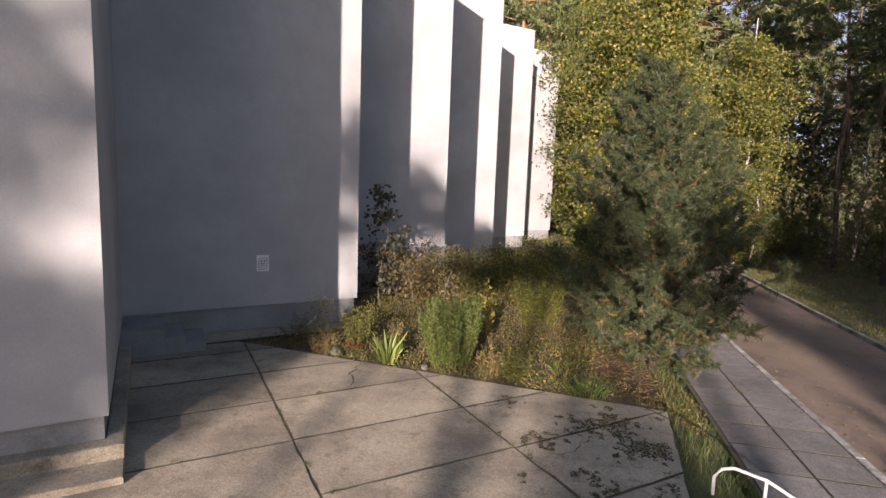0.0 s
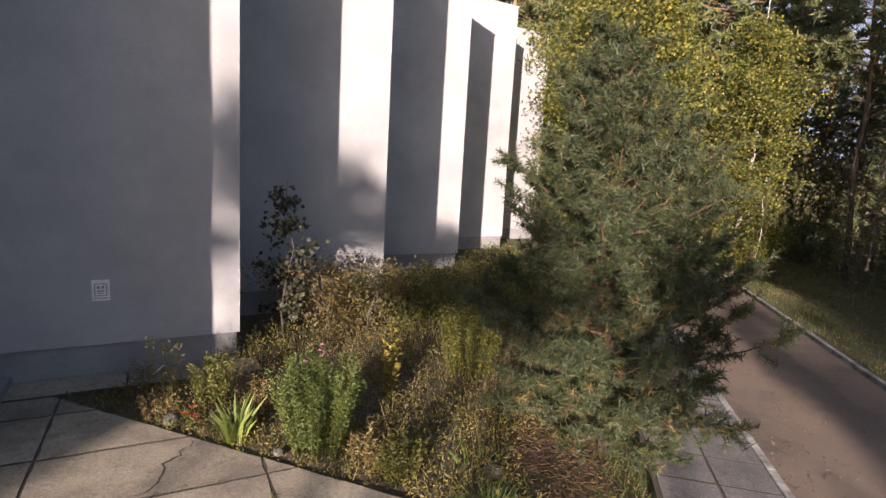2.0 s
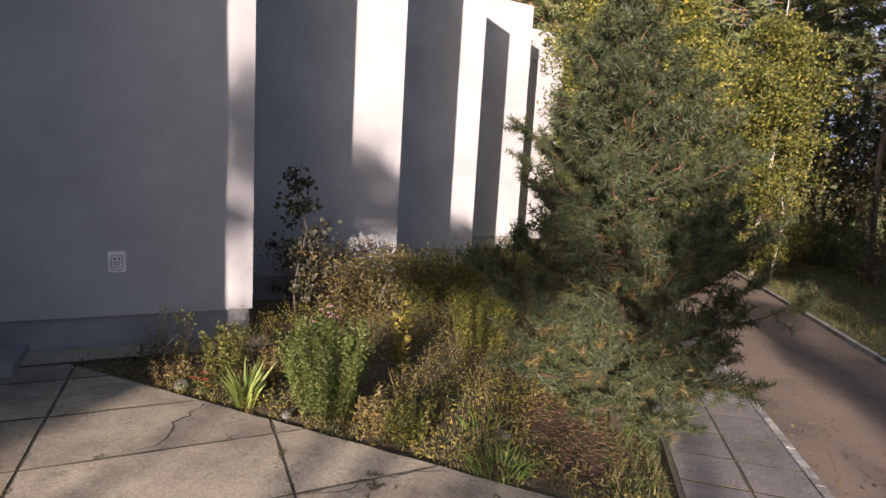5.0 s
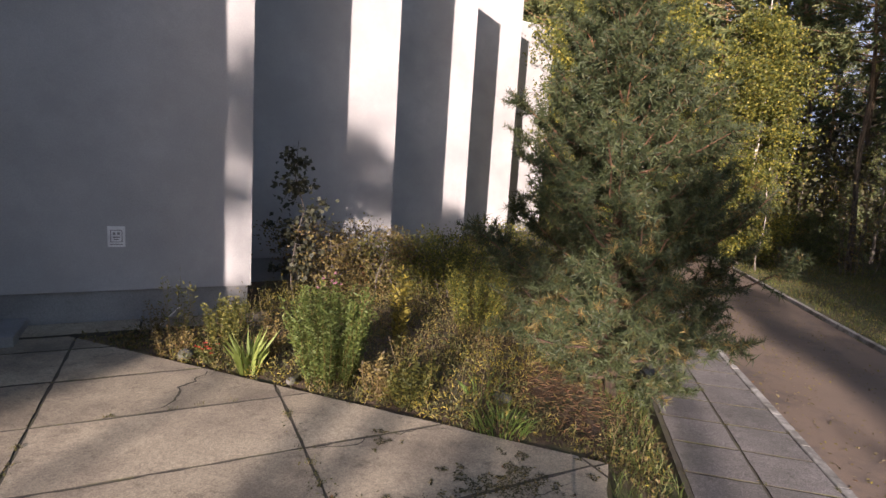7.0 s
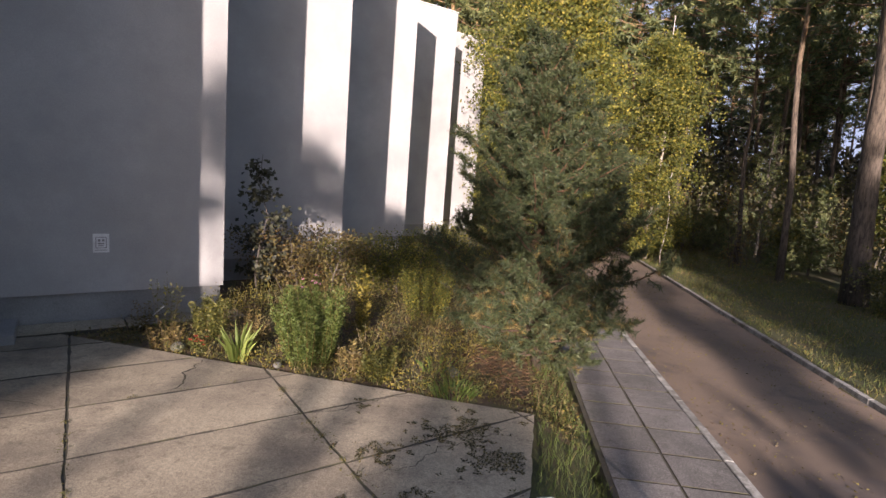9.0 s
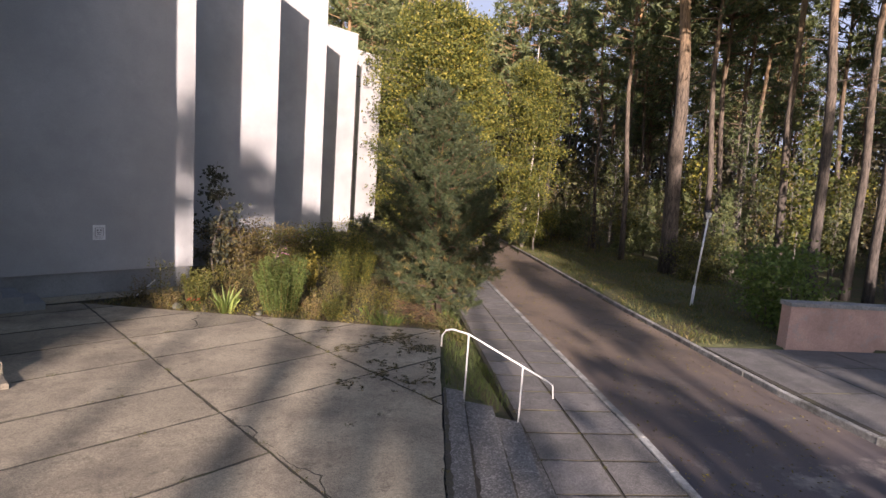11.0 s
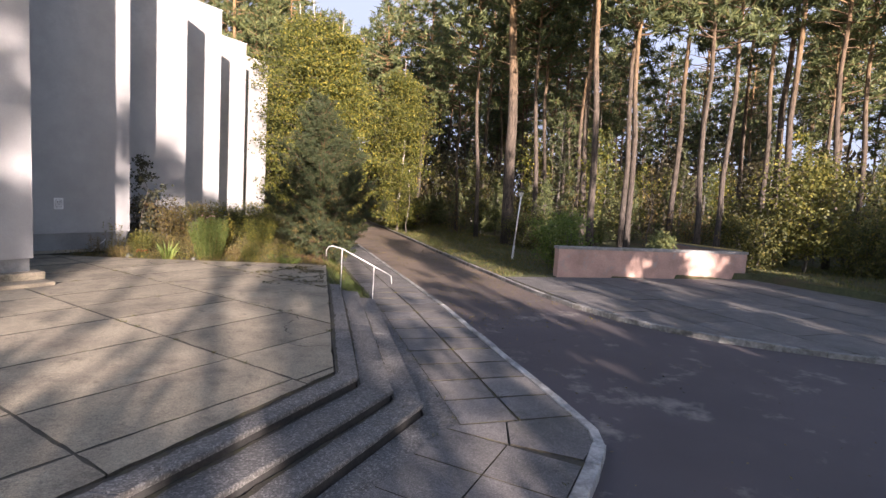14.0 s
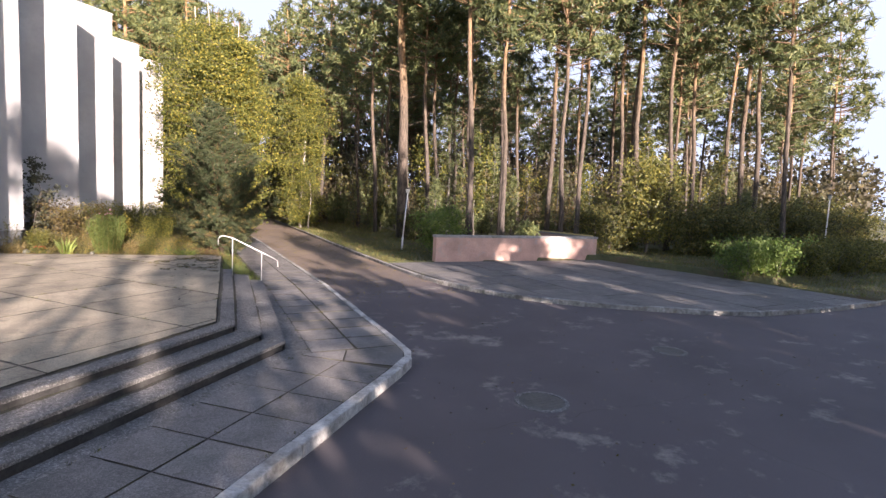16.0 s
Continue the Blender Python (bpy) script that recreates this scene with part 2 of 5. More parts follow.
MID_LEAF = leaf_material("mid_green_leaves", [(0, (0.058, 0.092, 0.022)), (0.5, (0.098, 0.142, 0.032)), (1, (0.155, 0.195, 0.046))], 0.35)
DRY = leaf_material("dry_stalks", [(0, (0.14, 0.10, 0.055)), (0.5, (0.25, 0.19, 0.10)), (1, (0.34, 0.27, 0.15))], 0.3)
PINK_FLOWER = leaf_material("pink_petals", [(0, (0.50, 0.22, 0.36)), (1, (0.66, 0.36, 0.48))], 0.3)
RED_FLOWER = leaf_material("red_petals", [(0, (0.36, 0.03, 0.02)), (1, (0.50, 0.08, 0.04))], 0.3)
FIELD_STONE = surface("field_stone", (0.07, 0.067, 0.06), (0.14, 0.133, 0.12), 25, 4, 0.9, 0.5, 0.006, (0.06, 0.07, 0.03), (0.5, 0.65), 6)
TWIG = surface("twig", (0.06, 0.05, 0.042), (0.13, 0.11, 0.095), 40, 3, 0.9, 0.3, 0.003)
# ---- building blocks ----


def part(name, bm, mat, parent=None, label="", smooth=False):
    """One mesh object from a bmesh, under its thing."""
    mesh = bpy.data.meshes.new(name)
    bm.normal_update()
    bm.to_mesh(mesh)
    bm.free()
    for m in mat if isinstance(mat, (list, tuple)) else [mat]:
        mesh.materials.append(m)
    if smooth:
        mesh.polygons.foreach_set("use_smooth", [True] * len(mesh.polygons))
    ob = new(name, mesh)
    ob.parent = parent
    if label:
        ob["label"] = label
    if name in ("branchwork", "stems", "stalk_tuft", "flowers"):
        ob["kind"] = "stuff"
    return ob


def raw(name, verts, faces, mat, parent=None, label="", smooth=False):
    """One mesh object from plain lists."""
    mesh = bpy.data.meshes.new(name)
    mesh.from_pydata([tuple(v) for v in verts], [], faces)
    mesh.update()
    for m in mat if isinstance(mat, (list, tuple)) else [mat]:
        mesh.materials.append(m)
    if smooth:
        mesh.polygons.foreach_set("use_smooth", [True] * len(mesh.polygons))
    ob = new(name, mesh)
    ob.parent = parent
    if label:
        ob["label"] = label
    return ob


def thing(name, label, category, m=None, group="", kind=""):
    e = new(name)
    e.empty_display_size = 0.1
    if m is not None:
        e.matrix_basis = m
    return tagged(e, label, category, group, kind)


def prism(bm, outline, z0, z1, bevel=0.0):
    """A block on a plan outline (anticlockwise), with its upper edges cut off by bevel. z1 may be a function of x, y."""
    top = z1 if callable(z1) else (lambda x, y: z1)
    if area(outline) < 0:
        outline = outline[::-1]
    n = len(outline)
    low = [bm.verts.new((x, y, z0)) for x, y in outline]
    rims = [low]
    if bevel:
        c = Vector((sum(p[0] for p in outline) / n, sum(p[1] for p in outline) / n))
        rims.append([bm.verts.new((x, y, top(x, y) - bevel)) for x, y in outline])
        inner = []
        for k in range(n):
            a, b, d = (Vector(outline[(k + o) % n]) for o in (-1, 0, 1))
            e1, e2 = (b - a).normalized(), (d - b).normalized()
            n1, n2 = Vector((-e1.y, e1.x)), Vector((-e2.y, e2.x))
            s = (n1 + n2) / max(0.35, 1 + n1.dot(n2))
            p = b + s * bevel
            inner.append(bm.verts.new((p.x, p.y, top(b.x, b.y))))
        rims.append(inner)
    else:
        rims.append([bm.verts.new((x, y, top(x, y))) for x, y in outline])
    for r0, r1 in zip(rims, rims[1:]):
        for k in range(n):
            bm.faces.new((r0[k], r0[(k + 1) % n], r1[(k + 1) % n], r1[k]))
    bm.faces.new(rims[-1])
    bm.faces.new(low[::-1])
    return bm


def block(outline, z0, z1, bevel=0.0):
    return prism(bmesh.new(), outline, z0, z1, bevel)


def topped(outline, z0, z1):
    """A slab whose sides carry the second material: joints full of dirt."""
    bm = block(outline, z0, z1)
    bm.normal_update()
    for f in bm.faces:
        f.material_index = 0 if f.normal.z > 0.5 else 1
    return bm


def worn(poly, step=0.3, amp=0.004):
    """An outline with its straight edges broken up a little."""
    out = []
    for k, (p, q) in enumerate(zip(poly, poly[1:] + poly[:1])):
        p, q = Vector(p), Vector(q)
        m = max(1, int((q - p).length / step))
        e = (q - p).normalized()
        for j in range(m):
            o = WEAR.uniform(-amp, amp * 0.3) if j else 0
            a = p + (q - p) * (j / m) + Vector((e.y, -e.x)) * o + (e * WEAR.uniform(-0.05, 0.05) if j else Vector((0, 0)))
            out.append((a.x, a.y))
    return out


WEAR = random.Random(8)


def clip(poly, a, b):
    """The part of a convex outline that lies to the left of the line from a to b."""
    out, side = [], lambda p: (b[0] - a[0]) * (p[1] - a[1]) - (b[1] - a[1]) * (p[0] - a[0])
    for p, q in zip(poly, poly[1:] + poly[:1]):
        sp, sq = side(p), side(q)
        if sp >= 0:
            out.append(p)
        if (sp > 0 > sq) or (sp < 0 < sq):
            f = sp / (sp - sq)
            out.append((p[0] + f * (q[0] - p[0]), p[1] + f * (q[1] - p[1])))
    return out


def area(poly):
    return 0.5 * sum(p[0] * q[1] - q[0] * p[1] for p, q in zip(poly, poly[1:] + poly[:1]))


def shrink(poly, gap):
    """A convex outline drawn in by gap."""
    if area(poly) < 0:
        poly = poly[::-1]
    out = list(poly)
    for p, q in zip(poly, poly[1:] + poly[:1]):
        e = Vector((q[0] - p[0], q[1] - p[1]))
        if e.length < 1e-6:
            continue
        e.normalize()
        off = Vector((-e.y, e.x)) * gap
        out = clip(out, (p[0] + off.x, p[1] + off.y), (q[0] + off.x, q[1] + off.y))
        if len(out) < 3:
            return []
    clean = [p for k, p in enumerate(out) if (Vector(p) - Vector(out[k - 1])).length > 0.012]
    return clean if len(clean) > 2 and area(clean) > 0.01 else []


def tube(bm, points, radii, sides=8, cap=True):
    """A tube along points."""
    rings = []
    for k, p in enumerate(points):
        p = Vector(p)
        a, b = Vector(points[max(k - 1, 0)]), Vector(points[min(k + 1, len(points) - 1)])
        ahead = (b - a).normalized() if (b - a).length else Vector((0, 0, 1))
        side = ahead.cross(Vector((0.31, 0.95, 0.02))).normalized() if abs(ahead.z) > 0.6 else ahead.cross(Vector((0, 0, 1))).normalized()
        up = side.cross(ahead)
        r = float(radii[k] if isinstance(radii, (list, tuple)) else radii)
        rings.append([bm.verts.new(p + r * (math.cos(j * math.tau / sides) * side + math.sin(j * math.tau / sides) * up)) for j in range(sides)])
    for r0, r1 in zip(rings, rings[1:]):
        for j in range(sides):
            bm.faces.new((r0[j], r0[(j + 1) % sides], r1[(j + 1) % sides], r1[j]))
    if cap:
        bm.faces.new(rings[0][::-1])
        bm.faces.new(rings[-1])
    return bm


# ---- plan ----
ROAD_Z, WALK_Z, GRASS_Z, APRON_Z = -0.60, -0.45, -0.50, -0.49
D = Vector((0.785, 0.620)).normalized()   # along the bay walls
B = Vector((-D.y, D.x))                   # back into the building
ENDS = [Vector(p) for p in ((-4.58, 7.05), (-3.83, 13.60), (-2.55, 18.45), (-1.42, 24.80), (-0.10, 31.20), (1.51, 36.20))]
ROOF_Z = 11.30


def kerb_x(y):
    """The road's near edge."""
    return 4.05 + 0.1 * min(y, 6) + 0.06 * max(0, y - 6)


FAR_EDGE = [(23.0, -1.95), (18.5, -1.85), (15.3, -1.45), (13.6, -0.7), (12.4, 0.2), (11.0, 1.3), (10.1, 2.2), (9.4, 3.3), (8.95, 4.4), (8.65, 6.0), (8.6, 8.0), (8.75, 11.0), (9.0, 15.0), (9.4, 20.0), (9.9, 26.0), (10.6, 35.0), (11.5, 48.0), (13.0, 70.0)]


def far_x(y):
    pts = FAR_EDGE[3:]
    for (x0, y0), (x1, y1) in zip(pts, pts[1:]):
        if y0 <= y <= y1:
            return x0 + (x1 - x0) * (y - y0) / (y1 - y0)
    return pts[-1][0] if y > pts[-1][1] else 40.0


def ease(v, a, b):
    f = min(1, max(0, (v - a) / (b - a)))
    return f * f * (3 - 2 * f)


def within(poly, x, y):
    """Whether a point lies inside an outline."""
    hit = False
    for (x0, y0), (x1, y1) in zip(poly, poly[1:] + poly[:1]):
        if (y0 > y) != (y1 > y) and x < x0 + (y - y0) * (x1 - x0) / (y1 - y0):
            hit = not hit
    return hit


# everything paved: terrace, steps, pavement, yard, apron and lane, a hand's width wider than it is
PAVED = [(-26, -24), (60, -24), (60, -3.3), (23, -1.85), (21.9, 3.4), (21.0, 10.15), (11.2, 10.75), (8.83, 10.85), (8.82, 11), (9.07, 15), (9.47, 20), (9.97, 26), (10.67, 35), (11.8, 52), (7.2, 52), (5.0, 24.0), (4.72, 19.55), (3.1, 19.55), (2.98, 8.0), (2.85, 6.7), (1.5, 6.7), (1.95, 9.55), (-2.2, 10.35), (-5.3, 10.95), (-7.2, 11.3), (-26, 12.0)]


def ground_z(x, y):
    """The lie of the ground: garden level by the building, lower by the road, uneven in the wood."""
    if within(PAVED, x, y):
        return -0.78 if x < kerb_x(y) - 0.3 or y < 3 else ROAD_Z - 0.06
    bumps = 0.05 * noise.noise((x * 0.35, y * 0.35, 0)) + 0.02 * noise.noise((x * 1.3, y * 1.3, 3))
    if x < kerb_x(y) + 0.2 and y > -1:
        inner = kerb_x(y) - 1.85
        return -0.06 + (WALK_Z + 0.02) * ease(x, inner - 1.2, inner - 0.05) + bumps * 0.8
    away = ease(x - far_x(y) if y > 2 else x - 22, 0.2, 14)
    return GRASS_Z + bumps * (0.5 + 2 * away) + 0.25 * away


# ground: one sheet, fine near the camera and coarse to the horizon
xs = sorted({round(v, 3) for v in [*np.arange(-10, 24.01, 0.2), *np.arange(24, 36, 0.8), *np.arange(36, 90, 3.0), *np.arange(-90, -10, 4.0), *np.geomspace(90, 1500, 12), *(-np.geomspace(90, 1500, 12))]})
ys = sorted({round(v, 3) for v in [*np.arange(-8, 32.01, 0.2), *np.arange(32, 50, 0.8), *np.arange(50, 110, 3.0), *np.arange(-90, -8, 4.0), *np.geomspace(110, 1500, 12), *(-np.geomspace(90, 1500, 12))]})
verts = [(x, y, ground_z(x, y)) for y in ys for x in xs]
faces = [(r * len(xs) + c, r * len(xs) + c + 1, (r + 1) * len(xs) + c + 1, (r + 1) * len(xs) + c) for r in range(len(ys) - 1) for c in range(len(xs) - 1)]
tagged(raw("ground", verts, faces, GROUND, smooth=True), "leaf-strewn grass and dark forest floor", "ground", kind="structure")

# road: the lane by the wood and the yard before the steps
bm = bmesh.new()
for k in range(24):
    y0, y1 = 4 + k * 48 / 24, 4 + (k + 1) * 48 / 24
    quad = [bm.verts.new((x, y, ROAD_Z)) for x, y in ((kerb_x(y0), y0), (far_x(y0) + 0.02, y0), (far_x(y1) + 0.02, y1), (kerb_x(y1), y1))]
    bm.faces.new(quad)
tagged(part("road", bm, ROAD), "worn brownish asphalt lane strewn with leaves", "road", kind="structure")
yard = [(-14.5, -18), (58, -22), (58, -3.3), (23.0, -1.95), *FAR_EDGE[1:8], (far_x(4), 4), (kerb_x(4), 4), (kerb_x(-1) - 0.05, -1.15), (3.6, -1.80), (0.30, -4.80), (-8.7, -12.95)]
bm = bmesh.new()
bm.faces.new([bm.verts.new((x, y, ROAD_Z)) for x, y in yard])
bm.normal_update()
bmesh.ops.triangulate(bm, faces=bm.faces)
yard_road = part("road", bm, ROAD)
tagged(yard_road, "dark patched asphalt yard before the steps", "road", kind="structure")
# ---- the building: a saw-tooth row of tall plastered bays ----


def bay(k):
    """One tooth: the front wall from the tooth before it to its own end, and the return that runs back."""
    end, before = ENDS[k], ENDS[k - 1] if k else None
    run = (end - before).dot(D) if before else 9.0
    start = end - D * run
    wall = thing("wall_bay", "tall plastered building bay, pale grey stucco on a dark plinth", "wall", kind="structure", group="saw-tooth bays")
    low = 0.54 if k != 0 else 0.52
    t = 0.4
    a, b = start, end
    nxt = (ENDS[k + 1] - end).dot(B) if k < 5 else 9.0
    c = end + B * (nxt + 0.3)
    # L-shaped plan: front leaf and return leaf
    front = [a, b, b + B * t, a + B * t]
    side = [b + B * t - D * t, b + B * t, c, c - D * t]
    bm = bmesh.new()
    prism(bm, [(p.x, p.y) for p in front], low, ROOF_Z, 0.012)
    part("front_wall", bm, STUCCO, wall)
    part("return_wall", block([(p.x, p.y) for p in side], low, ROOF_Z, 0.012), STUCCO, wall)
    inset = 0.05
    f2 = [a - B * -inset, b - D * inset + B * inset, b - D * inset + B * t, a + B * t]
    s2 = [b + B * t - D * t, b + B * t - D * inset, c - D * inset, c - D * t]
    part("plinth", block([(p.x, p.y) for p in f2], -0.75, low, 0), PLINTH, wall, "dark grey concrete plinth")
    part("plinth", block([(p.x, p.y) for p in s2], -0.75, low, 0), PLINTH, wall)
    # a thin metal flashing on the parapet
    out = 0.035
    f3 = [a - B * out, b - B * out + D * out, b + B * (t + out) + D * out, a + B * (t + out)]
    part("flashing", block([(p.x, p.y) for p in f3], ROOF_Z, ROOF_Z + 0.035, 0.004), WHITE, wall, "thin pale sheet-metal coping")
    s3 = [b + B * (t + out) - D * (t + out), b + B * (t + out) + D * out, c + D * out, c - D * (t + out)]
    part("flashing", block([(p.x, p.y) for p in s3], ROOF_Z, ROOF_Z + 0.035, 0.004), WHITE, wall)
    return wall


for k in range(6):
    bay(k)

# body of the building behind the bays, and its flat roof
hull = [ENDS[0] - D * 9 + B * 0.5, ENDS[0] - D * 0.5 + B * 0.5]
for k in range(1, 6):
    hull += [ENDS[k] - D * ((ENDS[k] - ENDS[k - 1]).dot(D) + 0.5) + B * 0.5, ENDS[k] - D * 0.5 + B * 0.5]
hull += [ENDS[5] - D * 0.5 + B * 9, ENDS[0] - D * 9 + B * 30]
bm = block([(p.x, p.y) for p in hull], -0.7, ROOF_Z - 0.35)
bm.normal_update()
bmesh.ops.triangulate(bm, faces=bm.faces)
tagged(part("building_core", bm, STUCCO), "flat-roofed core of the plastered building", "building", kind="structure")

# pillar base: a low concrete ledge round the near bay
corner = ENDS[0]
ledge = thing("ledge", "low worn concrete ledge along the foot of the wall", "ledge", kind="structure")
p0, p1 = corner - D * 9, corner
foot = [p0 - B * 0.18, p1 - B * 0.18 + D * 0.14, p1 + D * 0.14 + B * 5.0, p1 + B * 5.0 - D * 0.04, p1 - D * 0.04 + B * 0.05, p0 + B * 0.05]
bm = block([(p.x, p.y) for p in foot], -0.4, 0.24, 0.012)
bm.normal_update()
bmesh.ops.triangulate(bm, faces=[f for f in bm.faces if len(f.verts) > 4])
part("ledge_step", bm, SLAB, ledge)
apron_strip = [p0 - B * 0.62, p1 - B * 0.62 + D * 0.14, p1 - B * 0.18 + D * 0.14, p0 - B * 0.18]
part("ledge_foot", block([(p.x, p.y) for p in apron_strip], -0.4, 0.08, 0.01), SLAB, ledge, "lower strip of grey concrete")

# concrete strip along the foot of the second bay
strip = [ENDS[1] - D * 3.8 - B * 0.64, ENDS[1] - D * 1.8 - B * 0.62, ENDS[1] - D * 1.8 + B * 0.02, ENDS[1] - D * 3.8 + B * 0.02]
wall_strip = thing("wall_strip", "worn concrete strip along the foot of the wall", "pavement", kind="structure")
for j in range(2):
    q = [p + D * (2.05 * j - 0.0) for p in (strip[0], strip[1] + B * -0.02 + D * 0.03, strip[2] + D * 0.03, strip[3])]
    part("slab", topped(worn([(p.x, p.y) for p in q], 0.2, 0.012), -0.4, 0.03 - 0.006 * j), [SLAB, BED], wall_strip)

# notice on the wall: a white sheet with an unreadable printed square
plate_c = ENDS[1] - D * 2.10
notice = thing("notice", "small white printed notice fixed to the grey wall", "notice", pose(plate_c.x, plate_c.y, 1.44, 0, 0, math.degrees(math.atan2(D.y, D.x))))


def upright(x0, x1, z0, z1, y0, y1):
    """A small upright block in the notice's own axes."""
    return block([(x0, y0), (x1, y0), (x1, y1), (x0, y1)], z0, z1)


sheet = part("sheet", upright(-0.125, 0.125, -0.17, 0.17, -0.012, 0.0), WHITE, notice)
for x0, x1, z0, z1 in ((-0.085, 0.085, 0.10, 0.112), (-0.085, 0.085, -0.092, -0.08), (-0.085, -0.073, -0.08, 0.10), (0.073, 0.085, -0.08, 0.10), (-0.05, -0.012, 0.03, 0.07), (0.012, 0.05, 0.03, 0.07), (-0.05, 0.05, -0.02, 0.0), (-0.04, 0.04, -0.055, -0.04), (-0.09, 0.09, -0.135, -0.12)):
    part("printed_bar", upright(x0, x1, z0, z1, -0.015, -0.0122), CAP, sheet, "grey printed bar")

# ---- terrace of cast concrete slabs ----
OUT = [(-13.5, 12.85), (-7.2, 11.75), (-5.3, 11.39), (-2.2, 10.81), (1.5, 10.11), (2.16, 9.97), (0.74, 0.19), (-9.4, -9.45), (-22, -4)]
OUT = OUT[::-1]


def in_terrace(poly):
    for a, b in zip(OUT, OUT[1:] + OUT[:1]):
        poly = clip(poly, a, b)
        if len(poly) < 3:
            return []
    return poly


def uv(u, v):
    """From slab axes to the plan: u along the long joints' normal, v towards the steps."""
    return (u * 0.8 + v * 0.6, u * 0.6 - v * 0.8)


terrace = thing("terrace", "raised terrace of large worn concrete slabs with weedy joints", "terrace", kind="structure")
bm = block(shrink(OUT, 0.05), -0.74, -0.006)
part("terrace_bed", bm, BED, terrace, "dark mossy joints")
cols = [-14.3, -11.9, -9.5, -7.1, -4.7, -2.32, 0.16, 2.52, 4.96, 7.5, 10.0]
rows = [-17.0, -15.7, -14.4, -13.1, -11.85, -10.6, -9.35, -8.03, -6.72, -5.45, -4.24, -2.74, -1.18, 0.1, 1.4, 2.7, 4.0, 5.3, 6.6]
rnd = random.Random(4)
for u0, u1 in zip(cols, cols[1:]):
    shift = [rnd.uniform(-0.05, 0.05) for _ in rows]
    lines = [v for v in rows if u0 != 2.52 or not -5.0 < v < -1.5]   # one broad cast slab by the side steps
    for (v0, v1), (d0, d1) in zip(zip(lines, lines[1:]), zip(shift, shift[1:])):
        poly = in_terrace([uv(u0, v1 + d1), uv(u1, v1 + d1), uv(u1, v0 + d0), uv(u0, v0 + d0)])
        if len(poly) < 3:
            continue
        poly = shrink(poly, 0.009 + 0.009 * rnd.random())
        if not poly:
            continue
        part("slab", topped(worn(poly, 0.16, 0.016), -0.12, rnd.uniform(0.0, 0.003)), [SLAB, BED], terrace)

ROAD_CRACKS = ((1.9, -4.2, 8.6, -4.9, 0.02), (8.6, -4.9, 13.0, -4.3, 0.018), (4.2, 2.6, 8.0, 3.4, 0.02), (6.1, -4.7, 6.6, -8.2, 0.014), (4.6, 6.5, 7.9, 6.1, 0.018), (10.4, -4.6, 11.6, -5.6, 0.03))

# cracks that wander over the slabs, filled with dirt


def crack(x0, y0, x1, y1, width, seed, wander=0.12, z=0.0042, owner=None, name="crack", label="wandering dirt-filled crack"):
    r = random.Random(seed)
    p, q = Vector((x0, y0)), Vector((x1, y1))
    n = max(6, int((q - p).length / 0.07))
    e = (q - p).normalized()
    s, off, rows_ = Vector((-e.y, e.x)), 0.0, []
    for j in range(n + 1):
        off = off * 0.86 + r.gauss(0, wander * 0.35)
        c = p + (q - p) * (j / n) + s * off * max(0.0, math.sin(math.pi * j / n)) ** 0.5
        w = width * r.uniform(0.35, 1.0) * (0.4 + math.sin(math.pi * j / n))
        rows_.append((c - s * w / 2, c + s * w / 2))
    verts = [(v.x, v.y, z) for row in rows_ for v in row]
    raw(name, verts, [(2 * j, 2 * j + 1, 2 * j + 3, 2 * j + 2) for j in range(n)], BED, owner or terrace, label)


for j, (x0, y0, x1, y1, w) in enumerate(((0.54, 3.65, 0.98, 2.9, 0.014), (0.62, 3.5, 0.30, 2.75, 0.022), (0.30, 2.75, 0.34, 2.1, 0.022), (0.16, 1.78, 0.92, 1.45, 0.020), (-0.45, 4.9, 0.55, 3.7, 0.020), (0.2, 4.0, 0.55, 3.68, 0.014), (-2.87, 10.85, -2.77, 9.66, 0.030), (-0.75, 9.4, 0.5, 10.2, 0.022), (0.1, 8.1, 1.75, 9.5, 0.014), (-1.15, 5.75, -0.5, 5.0, 0.026), (-4.9, 8.9, -3.7, 8.95, 0.012))):
    crack(x0, y0, x1, y1, w, 30 + j)

for j, (x0, y0, x1, y1, w) in enumerate(ROAD_CRACKS):
    crack(x0, y0, x1, y1, w * 0.38, 90 + j, 0.09, ROAD_Z + 0.003, yard_road, "crack", "thin crack in the asphalt")

# ---- steps down from the terrace: three rough exposed-aggregate treads round the corner ----
S = Vector((-10.14, -9.64)).normalized()     # along the front steps
R = Vector((1.42, 9.78)).normalized()         # along the side steps
SN, RN = Vector((-S.y, S.x)), Vector((R.y, -R.x))
knee = Vector((0.74, 0.19))
if SN.dot(Vector((1, -1))) < 0:
    SN = -SN


def knee_at(d):
    """The corner of a line drawn d outside the terrace edge."""
    a, b = knee + SN * d, knee + RN * d
    f = ((b - a).x * R.y - (b - a).y * R.x) / (S.x * R.y - S.y * R.x)
    return a + S * f


